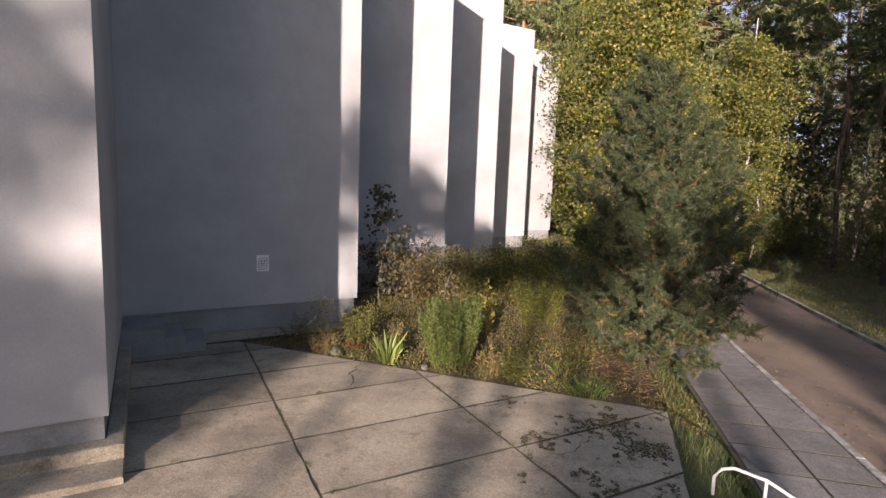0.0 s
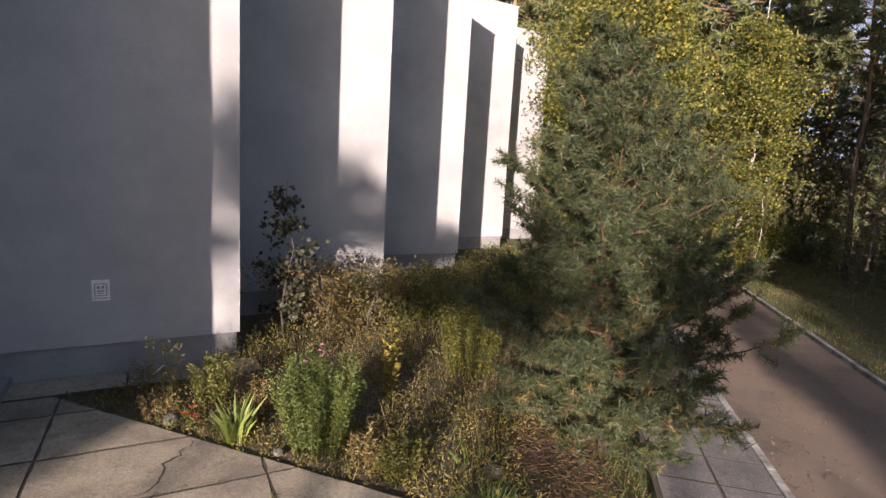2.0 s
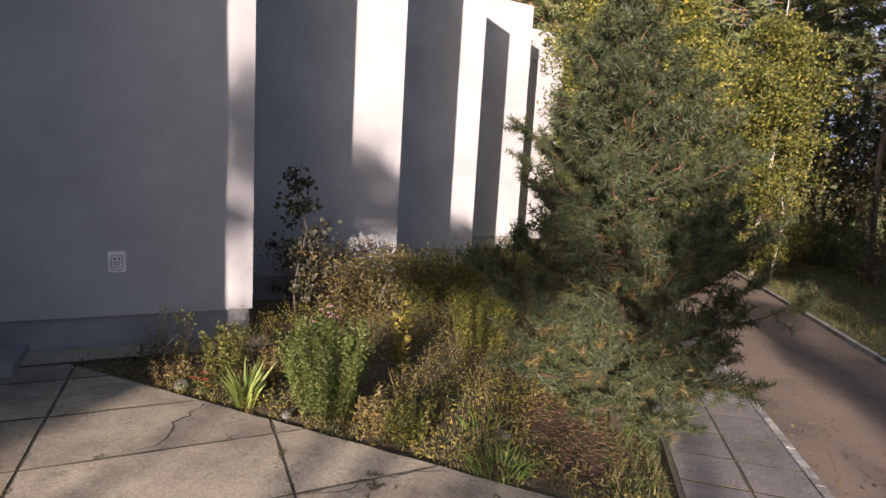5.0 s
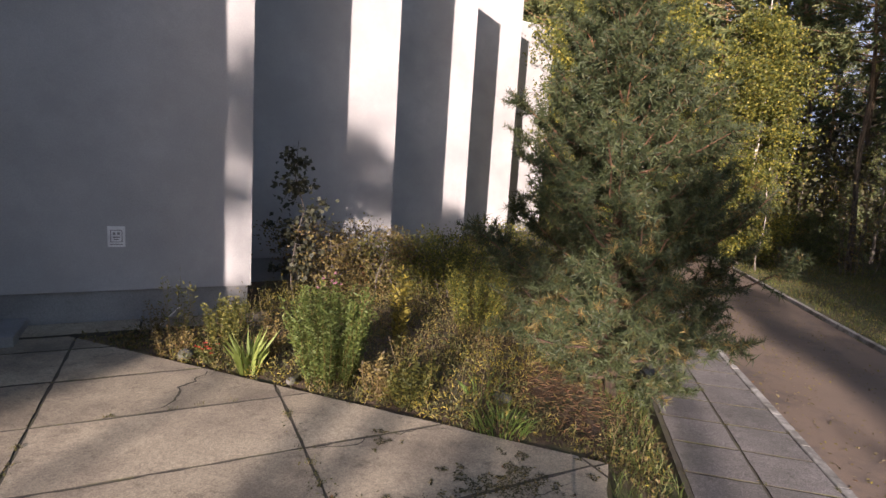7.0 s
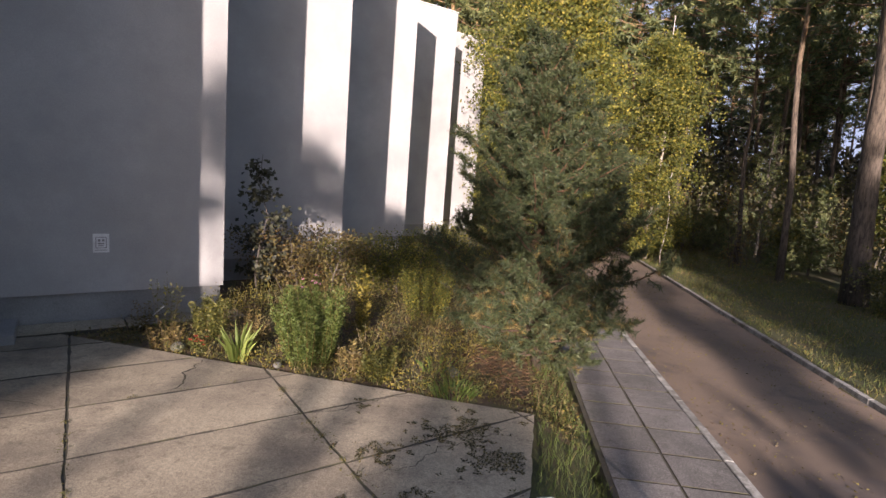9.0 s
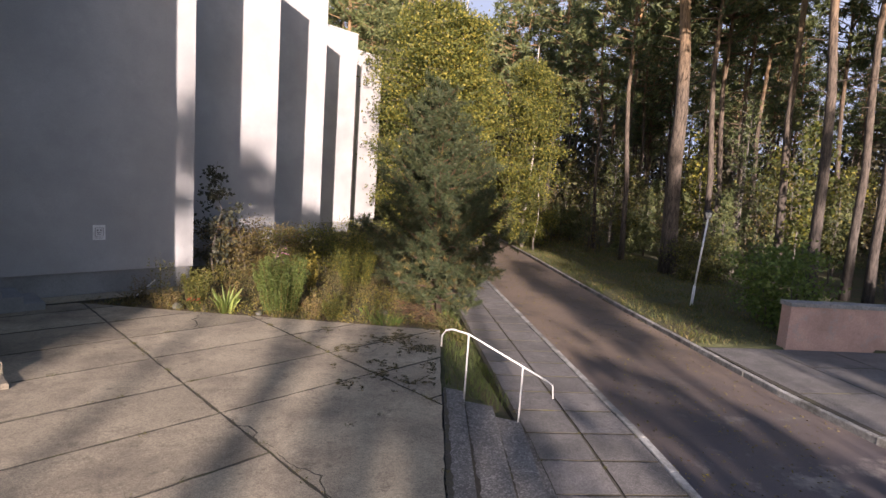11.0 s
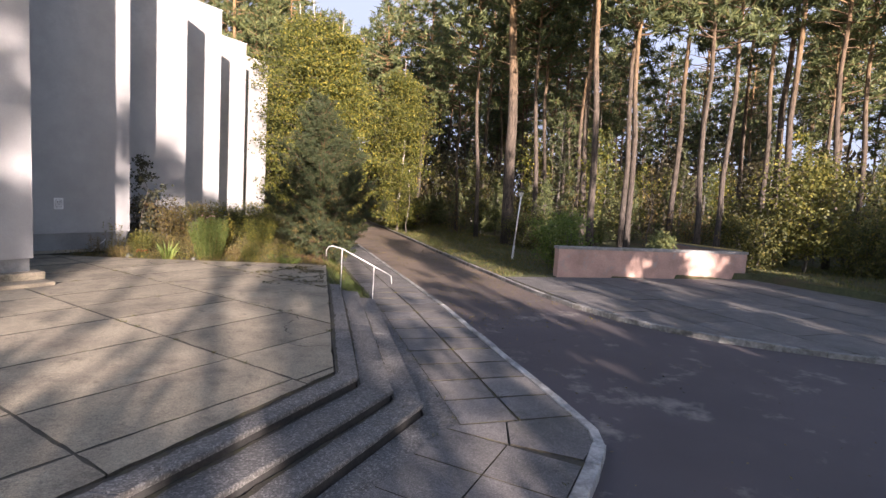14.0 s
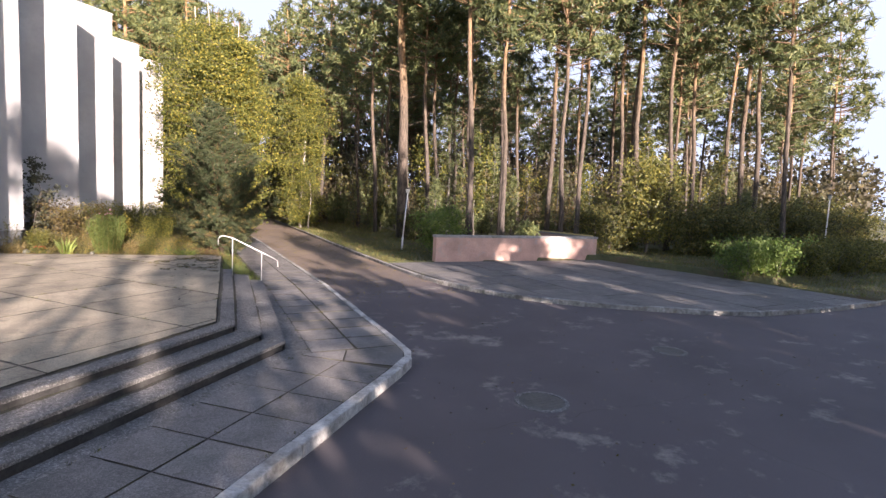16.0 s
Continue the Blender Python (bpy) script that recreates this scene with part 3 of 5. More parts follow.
steps = thing("steps", "three rough exposed-aggregate concrete steps round the terrace corner", "steps", kind="structure")
noses = (0.31, 0.76, 1.16)
tops = (-0.02, -0.16, -0.303)
for k, (d, z) in enumerate(zip(noses, tops)):
    d0 = noses[k - 1] if k else 0.012
    k0, k1 = knee_at(d0), knee_at(d)
    side_len, front_len = 6.75 - 0.02 * k, 13.0
    for ax, pieces, seg in ((R, 2, side_len / 2), (S, 4, front_len / 4)):
        for j in range(pieces):
            q = [k0 + ax * (seg * j + 0.002 if j else 0), k1 + ax * (seg * j + 0.002 if j else 0), k1 + ax * (seg * (j + 1) - 0.002), k0 + ax * (seg * (j + 1) - 0.002)]
            qs = [(p.x, p.y) for p in q]
            if area(qs) < 0:
                qs = qs[::-1]
            part("tread", block(qs, z - 0.058, z, 0.014), STEP, steps)
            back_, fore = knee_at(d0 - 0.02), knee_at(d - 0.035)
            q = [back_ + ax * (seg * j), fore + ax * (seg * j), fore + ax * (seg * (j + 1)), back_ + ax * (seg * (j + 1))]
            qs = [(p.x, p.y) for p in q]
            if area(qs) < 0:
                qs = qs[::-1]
            # set back under the nose; its dark colour paints in the recess shade
            part("riser", block(qs, -0.76, z - 0.058, 0), SHADED_RISER, steps, "recessed riser, shade under the nose put into its dark colour")
    # dark strip in each tread's inner corner: swept dirt and painted-in corner shade
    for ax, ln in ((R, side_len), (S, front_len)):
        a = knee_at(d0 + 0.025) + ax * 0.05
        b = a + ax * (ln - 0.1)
        crack(a.x, a.y, b.x, b.y, 0.085, 60 + k, 0.015, z + 0.003, steps, "dirt_line", "dark strip of dirt and painted shade in the inner corner")
# strip between the lowest step and the paving
k0, k1 = knee_at(1.165), knee_at(1.70)
for ax, ln in ((R, 6.7), (S, 13.0)):
    q = [(p.x, p.y) for p in (k0, k1, k1 + ax * ln, k0 + ax * ln)]
    if area(q) < 0:
        q = q[::-1]
    part("foot_strip", block(q, -0.75, WALK_Z - 0.012, 0.006), STEP, steps, "rough cast strip at the foot of the steps")

# ---- pavement of square slabs ----
pavement = thing("pavement", "pavement of two rows of square concrete slabs with grassy joints", "pavement", kind="structure")
bed = [(kerb_x(19.5) - 1.85, 19.5), (kerb_x(6) - 1.85, 6.0), (2.15, -0.7), (1.72, -1.0), (-8.3, -9.9), (-7.6, -11.9), (0.6, -4.4), (3.3, -1.95), (3.85, -1.2), (kerb_x(6) - 0.1, 6.0), (kerb_x(19.5) - 0.1, 19.5)]
bm = block(bed, -0.75, WALK_Z - 0.018)
bm.normal_update()
bmesh.ops.triangulate(bm, faces=[f for f in bm.faces if len(f.verts) > 4])
part("pavement_bed", bm, BED, pavement, "soil and moss between the slabs")
SLAB_L, SLAB_W = 0.78, 0.835


def pave_at(c, r):
    """The corner of the pavement's slab r of column c."""
    y = -0.80 + SLAB_L * r
    return (kerb_x(y) - 0.13 - SLAB_W * (2 - c), y - 0.05 * c)


for r in range(26):
    for c in range(2):
        poly = shrink([pave_at(c, r), pave_at(c + 1, r), pave_at(c + 1, r + 1), pave_at(c, r + 1)], rnd.uniform(0.014, 0.024))
        if poly:
            f = rnd.uniform(-0.008, 0.006)
            part("paving_slab", topped(worn(poly, 0.2, 0.008), -0.6, WALK_Z + abs(f) * 0.4), [PAVER, BED], pavement)
W2 = Vector((-0.740, -0.672)).normalized()
W2N = Vector((-W2.y, W2.x))
if W2N.x < 0:
    W2N = -W2N
org2 = Vector((1.95, -0.83))
for r in range(0, 14):
    for c in range(2):
        a, wide = org2 + W2 * (0.787 * r) + W2N * (0.83 * c), 0.83 + 0.055 * c
        poly = [(p.x, p.y) for p in (a, a + W2N * wide, a + W2N * wide + W2 * 0.787, a + W2 * 0.787)]
        if area(poly) < 0:
            poly = poly[::-1]
        poly = shrink(poly, rnd.uniform(0.008, 0.015))
        if poly:
            part("paving_slab", topped(worn(poly, 0.2), -0.6, WALK_Z + rnd.uniform(0, 0.004)), [PAVER, BED], pavement)
for poly in ([(2.82, -0.86), (3.81, -0.90), (3.765, -1.28), (3.57, -1.69), (3.21, -1.98), (2.56, -1.42)], [(2.10, -0.80), (2.81, -0.85), (2.54, -1.42), (1.97, -0.84)]):
    poly = shrink(poly, 0.006)
    part("corner_slab", topped(poly, -0.6, WALK_Z + 0.002), [PAVER, BED], pavement, "cast corner piece")


# ---- kerbs: separate whitewashed stones ----
def kerb_row(line, width, top, length, label, jitter=0.012, side=1, stuff=KERB):
    row = thing("kerb", label, "kerb", kind="structure")
    pts = [Vector(p) for p in line]
    pieces = []
    for p, q in zip(pts, pts[1:]):
        m = max(1, round((q - p).length / length))
        pieces += [(p + (q - p) * (j / m), p + (q - p) * ((j + 1) / m)) for j in range(m)]
    for p, q in pieces:
        e = (q - p).normalized()
        nrm = Vector((e.y, -e.x)) * side
        o = rnd.uniform(-jitter, jitter)
        pts4 = [p + e * 0.003 + nrm * o, q - e * 0.003 + nrm * o, q - e * 0.003 + nrm * (width + o), p + e * 0.003 + nrm * (width + o)]
        poly = [(v.x, v.y) for v in pts4]
        if area(poly) < 0:
            poly = poly[::-1]
        part("kerb_stone", block(poly, -0.8, top + rnd.uniform(-jitter, jitter) * 0.8, 0.012), stuff, row)
    return row


near = [(-8.6, -12.92), (0.34, -4.80), (3.30, -2.12), (3.68, -1.74), (3.90, -1.30), (kerb_x(-0.5), -0.5), (kerb_x(6), 6), (kerb_x(24), 24), (kerb_x(46), 46)]
kerb_row([(x - 0.13, y) for x, y in near[3:7]], 0.13, WALK_Z + 0.02, 1.0, "chipped whitewashed kerb along the pavement", 0.008)
kerb_row([(x - 0.13, y) for x, y in near[6:]], 0.13, WALK_Z + 0.02, 1.0, "dull grey kerb along the lane", 0.003, 1, OLD_KERB)
kerb_row([(x - 0.10, y + 0.10) for x, y in near[:4]], 0.17, WALK_Z + 0.02, 1.0, "broad flaking white kerb round the corner", 0.012)
kerb_row(FAR_EDGE[:10], 0.16, APRON_Z + 0.03, 1.0, "weathered pale kerb along the slab apron", 0.02, 1, OLD_KERB)
kerb_row(FAR_EDGE[9:], 0.13, GRASS_Z + 0.02, 1.0, "grey kerb between lane and grass", 0.006, 1, OLD_KERB)

# ---- apron of long slabs before the planter ----
apron = thing("apron", "paved apron of long grey concrete slabs with cracked joints", "pavement", kind="structure")
AP = [(22.2, -1.78), (21.9, 3.4), (20.95, 10.1), (11.2, 10.66), (8.95, 10.75), (8.78, 8.0), (8.83, 6.05), (9.12, 4.47), (9.54, 3.4), (10.22, 2.32), (11.11, 1.44), (12.5, 0.35), (13.7, -0.54), (15.36, -1.28), (18.52, -1.68)]
bm = block(AP, -0.75, APRON_Z - 0.004)
bm.normal_update()
bmesh.ops.triangulate(bm, faces=[f for f in bm.faces if len(f.verts) > 4])
part("apron_bed", bm, BED, apron)
AX = Vector((0.0, -1.0))
AY = Vector((-AX.y, AX.x))
hull_ap = AP[:5] + AP[6:]
o = Vector((8.9, 10.7))
for r in range(8):
    for c in range(-1, 5):
        a = o + AX * (2.9 * c + (1.4 if r % 2 else 0)) + AY * (1.75 * r)
        poly = [(p.x, p.y) for p in (a, a + AX * 2.9, a + AX * 2.9 + AY * 1.75, a + AY * 1.75)]
        for p, q in zip(hull_ap, hull_ap[1:] + hull_ap[:1]):
            poly = clip(poly, p, q)
            if len(poly) < 3:
                break
        if len(poly) < 3:
            continue
        poly = shrink(poly, rnd.uniform(0.010, 0.018))
        if poly:
            part("slab", topped(worn(poly), -0.6, APRON_Z + rnd.uniform(0, 0.005)), [PAVER, BED], apron)

# ---- planter: low pink-painted walls with a flat stone coping ----
box = thing("planter", "long low planter with flaking pink painted walls and grey coping", "planter")
q0, q1 = Vector((11.24, 10.72)), Vector((20.82, 10.22))
bx = (q1 - q0).normalized()
by = Vector((-bx.y, bx.x))
L, DEEP, T = (q1 - q0).length, 5.2, 0.32
walls = {"front_wall": [q0, q1, q1 + by * T, q0 + by * T], "side_wall": [q1 - bx * T + by * T, q1 + by * T, q1 + by * DEEP, q1 - bx * T + by * DEEP]}
made = {}
for name, poly in walls.items():
    made[name] = part(name, block([(p.x, p.y) for p in poly], -0.7, 0.62, 0.01), PINK, box)
for j in range(9):
    a = q0 - by * 0.04 - bx * 0.04 + bx * ((L + 0.08) / 9 * j)
    w = (L + 0.08) / 9
    poly = [a + bx * 0.004, a + bx * (w - 0.004), a + bx * (w - 0.004) + by * (T + 0.08), a + bx * 0.004 + by * (T + 0.08)]
    part("coping_stone", block([(p.x, p.y) for p in poly], 0.62, 0.725 + rnd.uniform(-0.008, 0.008), 0.01), CAP, made["front_wall"], "grey stone coping")
for j in range(5):
    w = (DEEP - T - 0.02) / 5
    a = q1 - bx * (T + 0.04) + by * (T + 0.05 + w * j)
    poly = [a, a + bx * (T + 0.08), a + bx * (T + 0.08) + by * (w - 0.008), a + by * (w - 0.008)]
    part("coping_stone", block([(p.x, p.y) for p in poly], 0.62, 0.72 + rnd.uniform(-0.008, 0.008), 0.01), CAP, made["side_wall"])
# ---- plants ----
rng = np.random.default_rng(7)


def unit(a):
    return a / np.maximum(np.linalg.norm(a, axis=-1, keepdims=True), 1e-9)


def quick(name, verts, faces, mats, parent=None, label="", index=None, smooth=False):
    """A mesh object from arrays of vertices and equal-sided faces."""
    mesh = bpy.data.meshes.new(name)
    n, k = faces.shape
    mesh.vertices.add(len(verts))
    mesh.vertices.foreach_set("co", np.asarray(verts, np.float32).ravel())
    mesh.loops.add(n * k)
    mesh.loops.foreach_set("vertex_index", faces.astype(np.int32).ravel())
    mesh.polygons.add(n)
    mesh.polygons.foreach_set("loop_start", np.arange(0, n * k, k, dtype=np.int32))
    for m in mats if isinstance(mats, (list, tuple)) else [mats]:
        mesh.materials.append(m)
    if index is not None:
        mesh.polygons.foreach_set("material_index", np.asarray(index, np.int32))
    if smooth:
        mesh.polygons.foreach_set("use_smooth", np.ones(n, bool))
    mesh.update(calc_edges=True)
    ob = new(name, mesh)
    ob.parent = parent
    if label:
        ob["label"] = label
    if parent is not None and name in ("blades", "flowers", "leaves", "needles"):
        ob["kind"] = "stuff"
    return ob


def blade_mesh(roots, ways, length, width):
    """Thin pointed blades: a triangle from each root along its way."""
    n = len(roots)
    length, width = np.broadcast_to(length, n)[:, None], np.broadcast_to(width, n)[:, None]
    side = unit(np.cross(ways, rng.normal(size=(n, 3))))
    verts = np.stack([roots - side * width / 2, roots + side * width / 2, roots + ways * length], 1).reshape(-1, 3)
    return verts, np.arange(3 * n).reshape(n, 3)


def leaf_mesh(roots, ways, length, width):
    """Leaves: a bent rhomb from each root along its way."""
    n = len(roots)
    length, width = np.broadcast_to(length, n)[:, None], np.broadcast_to(width, n)[:, None]
    side = unit(np.cross(ways, rng.normal(size=(n, 3))))
    fold = unit(np.cross(side, ways))
    mid = roots + ways * length * 0.45
    verts = np.stack([roots, mid + side * width / 2 + fold * width * 0.18, roots + ways * length, mid - side * width / 2 + fold * width * 0.18], 1).reshape(-1, 3)
    return verts, np.arange(4 * n).reshape(n, 4)


def ball(n):
    return unit(rng.normal(size=(n, 3)))


def limb(start, end, r0, r1, bend=0.0, sides=5, cuts=3):
    """Points and radii of a bent limb."""
    s, e = np.array(start, float), np.array(end, float)
    off = np.array([0, 0, 1.0]) * bend * np.linalg.norm(e - s)
    return [tuple(s + (e - s) * f + off * math.sin(math.pi * f) + (rng.normal(size=3) * 0.02 * np.linalg.norm(e - s) if 0 < f < 1 else 0)) for f in np.linspace(0, 1, cuts + 1)], list(np.linspace(r0, r1, cuts + 1))


def tuft_crown(name, tips, ways, blades, length, width, spread, mats, parent, label="", share=(1.0,), index=None):
    """Needle tufts: blades round every shoot tip."""
    n = len(tips)
    roots = np.repeat(tips, blades, 0) - np.repeat(ways, blades, 0) * rng.uniform(0, 1, (n * blades, 1)) * length * 1.2
    out = unit(np.repeat(ways, blades, 0) * (1 - spread) + ball(n * blades) * spread * 1.3)
    v, f = blade_mesh(roots, out, length * rng.uniform(0.7, 1.2, n * blades), width)
    index = np.repeat(rng.choice(len(share), n, p=share) if index is None else index, blades)
    return quick(name, v, f, mats, parent, label, index)


# young pine in the bed
def young_pine(at, height, reach):
    t = thing("young_pine", "bushy young pine with dense dark green needles and orange bark", "pine tree", at)
    part("trunk", tube(bmesh.new(), [(0, 0, -0.2), (0.02, 0, height * 0.3), (-0.02, 0.02, height * 0.6), (0, 0, height)], [0.095, 0.075, 0.045, 0.01], 10), YOUNG_BARK, t, smooth=True)
    bm = bmesh.new()
    tips, ways, dry = [], [], []
    z = 0.25
    while z < height - 0.1:
        f = z / height
        count = int(rng.integers(6, 9)) if f < 0.8 else 5
        turn = rng.uniform(0, 6.28)
        for k in range(count):
            a = turn + k * math.tau / count + rng.normal() * 0.25
            z0 = z + rng.normal() * 0.10
            ln = reach * min(1.0, 0.42 + f * 2.5) * (1 - f ** 1.6) ** 0.95 * rng.uniform(0.6, 1.12) + 0.10
            rise = 0.10 + 0.70 * f + rng.normal() * 0.18
            d = np.array([math.cos(a), math.sin(a), rise])
            d /= np.linalg.norm(d)
            end = np.array([0, 0, z0]) + d * ln + np.array([0, 0, 0.16 * ln])
            pts, rad = limb((0, 0, z0), end, 0.020 * (1 - f) + 0.008, 0.006, -0.09, cuts=4)
            tube(bm, pts, rad, 5)
            along = np.array(pts[-1]) - np.array(pts[0])
            for s in range(max(8, int(ln * 22))):
                g = rng.uniform(0.10, 1.0) ** 0.7
                p = np.array(pts[0]) + along * g + np.array([0, 0, -0.09 * ln * math.sin(math.pi * g)])
                w = along / np.linalg.norm(along) * 0.8 + rng.normal(size=3) * np.array([0.8, 0.8, 0.6]) * (1.1 - 0.4 * g) + np.array([0, 0, 0.30])
                w /= np.linalg.norm(w)
                sl = rng.uniform(0.16, 0.36) * (0.75 + 0.4 * (1 - f))
                if s % 2 == 0:
                    tube(bm, [tuple(p), tuple(p + w * sl)], [0.005, 0.003], 3, False)
                for step in (0.65, 1.0):
                    tips.append(p + w * sl * step)
                    ways.append(w)
                    dry.append(rng.uniform() < (0.06 * (g < 0.4) + 0.10 * (f < 0.32)))
        z += rng.uniform(0.17, 0.24)
    for s in range(14):
        tips.append(np.array([0, 0, height - 0.5 + 0.045 * s]))
        ways.append(unit(np.array([rng.normal() * 0.2, rng.normal() * 0.2, 1.0])))
        dry.append(False)
    part("branchwork", bm, YOUNG_BARK, t, "thin orange-brown branches")
    tuft_crown("needles", np.array(tips), np.array(ways), 26, 0.115, 0.013, 0.62, [YOUNG_NEEDLE, BROWN_LEAF], t, "dense dark green needles", index=np.array(dry, int))
    return t


young_pine(pose(2.5, 12.45, -0.15, 0, -3.5, 0), 5.7, 2.15)


# tall forest pines: bare trunk below, ragged crown above
def forest_pine(height, radius, lean, seed_turn, crown_from=0.62, full=1.0):
    t = thing("pine_tree", "tall forest pine with a bare trunk and ragged crown", "pine tree", group="forest pines")
    top = np.array([lean * height, 0, height])
    n = 9
    pts = [tuple(np.array([0, 0, -0.4]) * (k == 0) + top * (k / n) + np.array([math.sin(k * 1.3 + seed_turn), math.cos(k * 1.7 + seed_turn), 0]) * 0.09 * min(k, 3) / 3) for k in range(n + 1)]
    rad = [radius * (1.35 if k == 0 else 1.06 - 0.85 * (k / n) ** 1.2) for k in range(n + 1)]
    bm = tube(bmesh.new(), pts, rad, 10)
    tips, ways = [], []
    for k in range(6):
        z = height * rng.uniform(0.3, crown_from)
        a = rng.uniform(0, 6.28)
        base = np.interp(z / height, np.linspace(0, 1, n + 1), [p[0] for p in pts]), np.interp(z / height, np.linspace(0, 1, n + 1), [p[1] for p in pts])
        p, r = limb((*base, z), (base[0] + math.cos(a) * rng.uniform(0.4, 1.6), base[1] + math.sin(a) * rng.uniform(0.4, 1.6), z + rng.uniform(-0.1, 0.5)), 0.03, 0.008, 0.05)
        tube(bm, p, r, 4)
    z = height * crown_from
    while z < height * 0.99:
        f = (z / height - crown_from) / (1 - crown_from)
        for _ in range(int(rng.integers(2, 5))):
            a = rng.uniform(0, 6.28)
            ln = (2.7 * math.sin(math.pi * min(1, 0.25 + 0.72 * f)) + 0.3) * rng.uniform(0.5, 1.15)
            base = np.array([np.interp(z / height, np.linspace(0, 1, n + 1), [p[0] for p in pts]), np.interp(z / height, np.linspace(0, 1, n + 1), [p[1] for p in pts]), z])
            end = base + np.array([math.cos(a) * ln, math.sin(a) * ln, ln * rng.uniform(0.05, 0.5)])
            p, r = limb(base, end, 0.05 * (1 - 0.6 * f), 0.012, -0.05)
            tube(bm, p, r, 4, False)
            for c in range(int(1.5 + ln * 1.9 * full)):
                g = rng.uniform(0.45, 1.05)
                centre = base + (end - base) * g + rng.normal(size=3) * np.array([0.28, 0.28, 0.14])
                m = int(rng.integers(5, 8) * (0.45 + 0.55 * full))
                w = ball(m) * np.array([1, 1, 0.6]) + np.array([0, 0, 0.45])
                tips += list(centre + w * np.array([0.34, 0.34, 0.2]))
                ways += list(unit(w))
        z += rng.uniform(0.28, 0.5)
    part("trunk", bm, PINE_BARK, t, smooth=True)
    tuft_crown("crown", np.array(tips), np.array(ways), 5, 0.38 + 0.2 * (1 - full), 0.062 + 0.10 * (1 - full), 0.75, NEEDLE, t, "clumps of dark green needles")
    return t


# leafy trees and shrubs
def leafy(name, label, category, height, trunk, width, low, leaves, size, leaf, bark, group="", clumps=40, droop=0.0, stems=1, shape=1.0, base=0.0, at=None, loose=0.10, small=False):
    t = thing(name, label, category, at, group)
    bm, bt = bmesh.new(), bmesh.new()
    roots, ways = [], []
    per = max(3, leaves // clumps)
    for s in range(stems):
        sx, sy = (rng.normal(size=2) * base) if stems > 1 else (0, 0)
        tx, ty = (sx * 2.2 + rng.normal() * 0.05 * height * (stems > 1), sy * 2.2 + rng.normal() * 0.05 * height * (stems > 1))
        h = height * (rng.uniform(0.7, 1.0) if stems > 1 else 1.0)
        pts, rad = limb((sx, sy, -0.15), (tx, ty, h), trunk, trunk * 0.15, 0.0, cuts=5)
        tube(bm, pts, rad, 7)
        pts = np.array(pts)
        for c in range(clumps // stems):
            f = rng.uniform(low, 1.0)
            p0 = np.array([np.interp(f * 0.92, np.linspace(0, 1, 6), pts[:, k]) for k in range(3)])
            a = rng.uniform(0, 6.28)
            g = (f - low) / max(1e-6, 1 - low)
            ln = width * (math.sin(math.pi * (0.12 + 0.80 * g)) ** shape) * rng.uniform(0.35, 1.05)
            end = p0 + np.array([math.cos(a) * ln, math.sin(a) * ln, ln * rng.uniform(0.1, 0.6) - droop * ln])
            p, r = limb(p0, end, max(0.006, trunk * 0.2), 0.004, 0.08 if droop else 0.0, cuts=2)
            tube(bt, p, r, 3, False)
            g = rng.uniform(0.3, 1.05, per)[:, None]
            cl = p0 + (end - p0) * g + rng.normal(size=(per, 3)) * np.array([1, 1, 0.8]) * (loose * width + 0.05) + np.array([0, 0, -1]) * droop * rng.uniform(0, 0.5, (per, 1)) * width * 0.5
            roots.append(cl)
            w = ball(per) * 0.9 + np.array([0, 0, -0.35])
            ways.append(unit(w))
    part("trunk" if stems == 1 else "stalk_tuft", bm, bark, t)
    part("branchwork", bt, TWIG, t)
    roots, ways = np.concatenate(roots), np.concatenate(ways)
    v, f = (blade_mesh if small else leaf_mesh)(roots, ways, size * rng.uniform(0.7, 1.25, len(roots)), size * (0.95 if small else 0.75))
    quick("crown" if stems == 1 else "leaves", v, f, leaf, t)
    return t


def spruce(height, reach, blades, group):
    t = thing("young_spruce", "young dark conifer under the tall pines", "conifer", group=group)
    bm = tube(bmesh.new(), [(0, 0, -0.2), (0, 0, height)], [0.03 + height * 0.008, 0.006], 6)
    tips, ways = [], []
    z = 0.3
    while z < height:
        f = z / height
        for k in range(6):
            a = rng.uniform(0, 6.28)
            ln = reach * (1 - f) ** 0.8 * rng.uniform(0.7, 1.1) + 0.08
            d = np.array([math.cos(a), math.sin(a), 0.15 + 0.5 * f])
            p, r = limb((0, 0, z), tuple(np.array([0, 0, z]) + d * ln), 0.012, 0.004)
            tube(bm, p, r, 3, False)
            m = max(4, int(ln * 9))
            g = rng.uniform(0.25, 1, (m, 1))
            tips += list(np.array([0, 0, z]) + d * ln * g + rng.normal(size=(m, 3)) * 0.10)
            ways += list(unit(np.tile(d, (m, 1)) + rng.normal(size=(m, 3)) * 0.6))
        z += height * 0.055
    part("trunk", bm, GREY_BARK, t)
    tuft_crown("needles", np.array(tips), np.array(ways), blades, 0.24, 0.055, 0.6, NEEDLE, t)
    return t


def put(ob, places):
    """Sets a thing at the first place and copies of it at the rest: x, y, turn, scale."""
    for k, (x, y, turn, size) in enumerate(places):
        m = pose(x, y, ground_z(x, y) - 0.02, 0, 0, turn) @ Matrix.Scale(size, 4)
        if k == 0:
            ob.matrix_basis = m
        else:
            c = copy_thing(ob, pose(0, 0, 0))
            c.matrix_basis = m


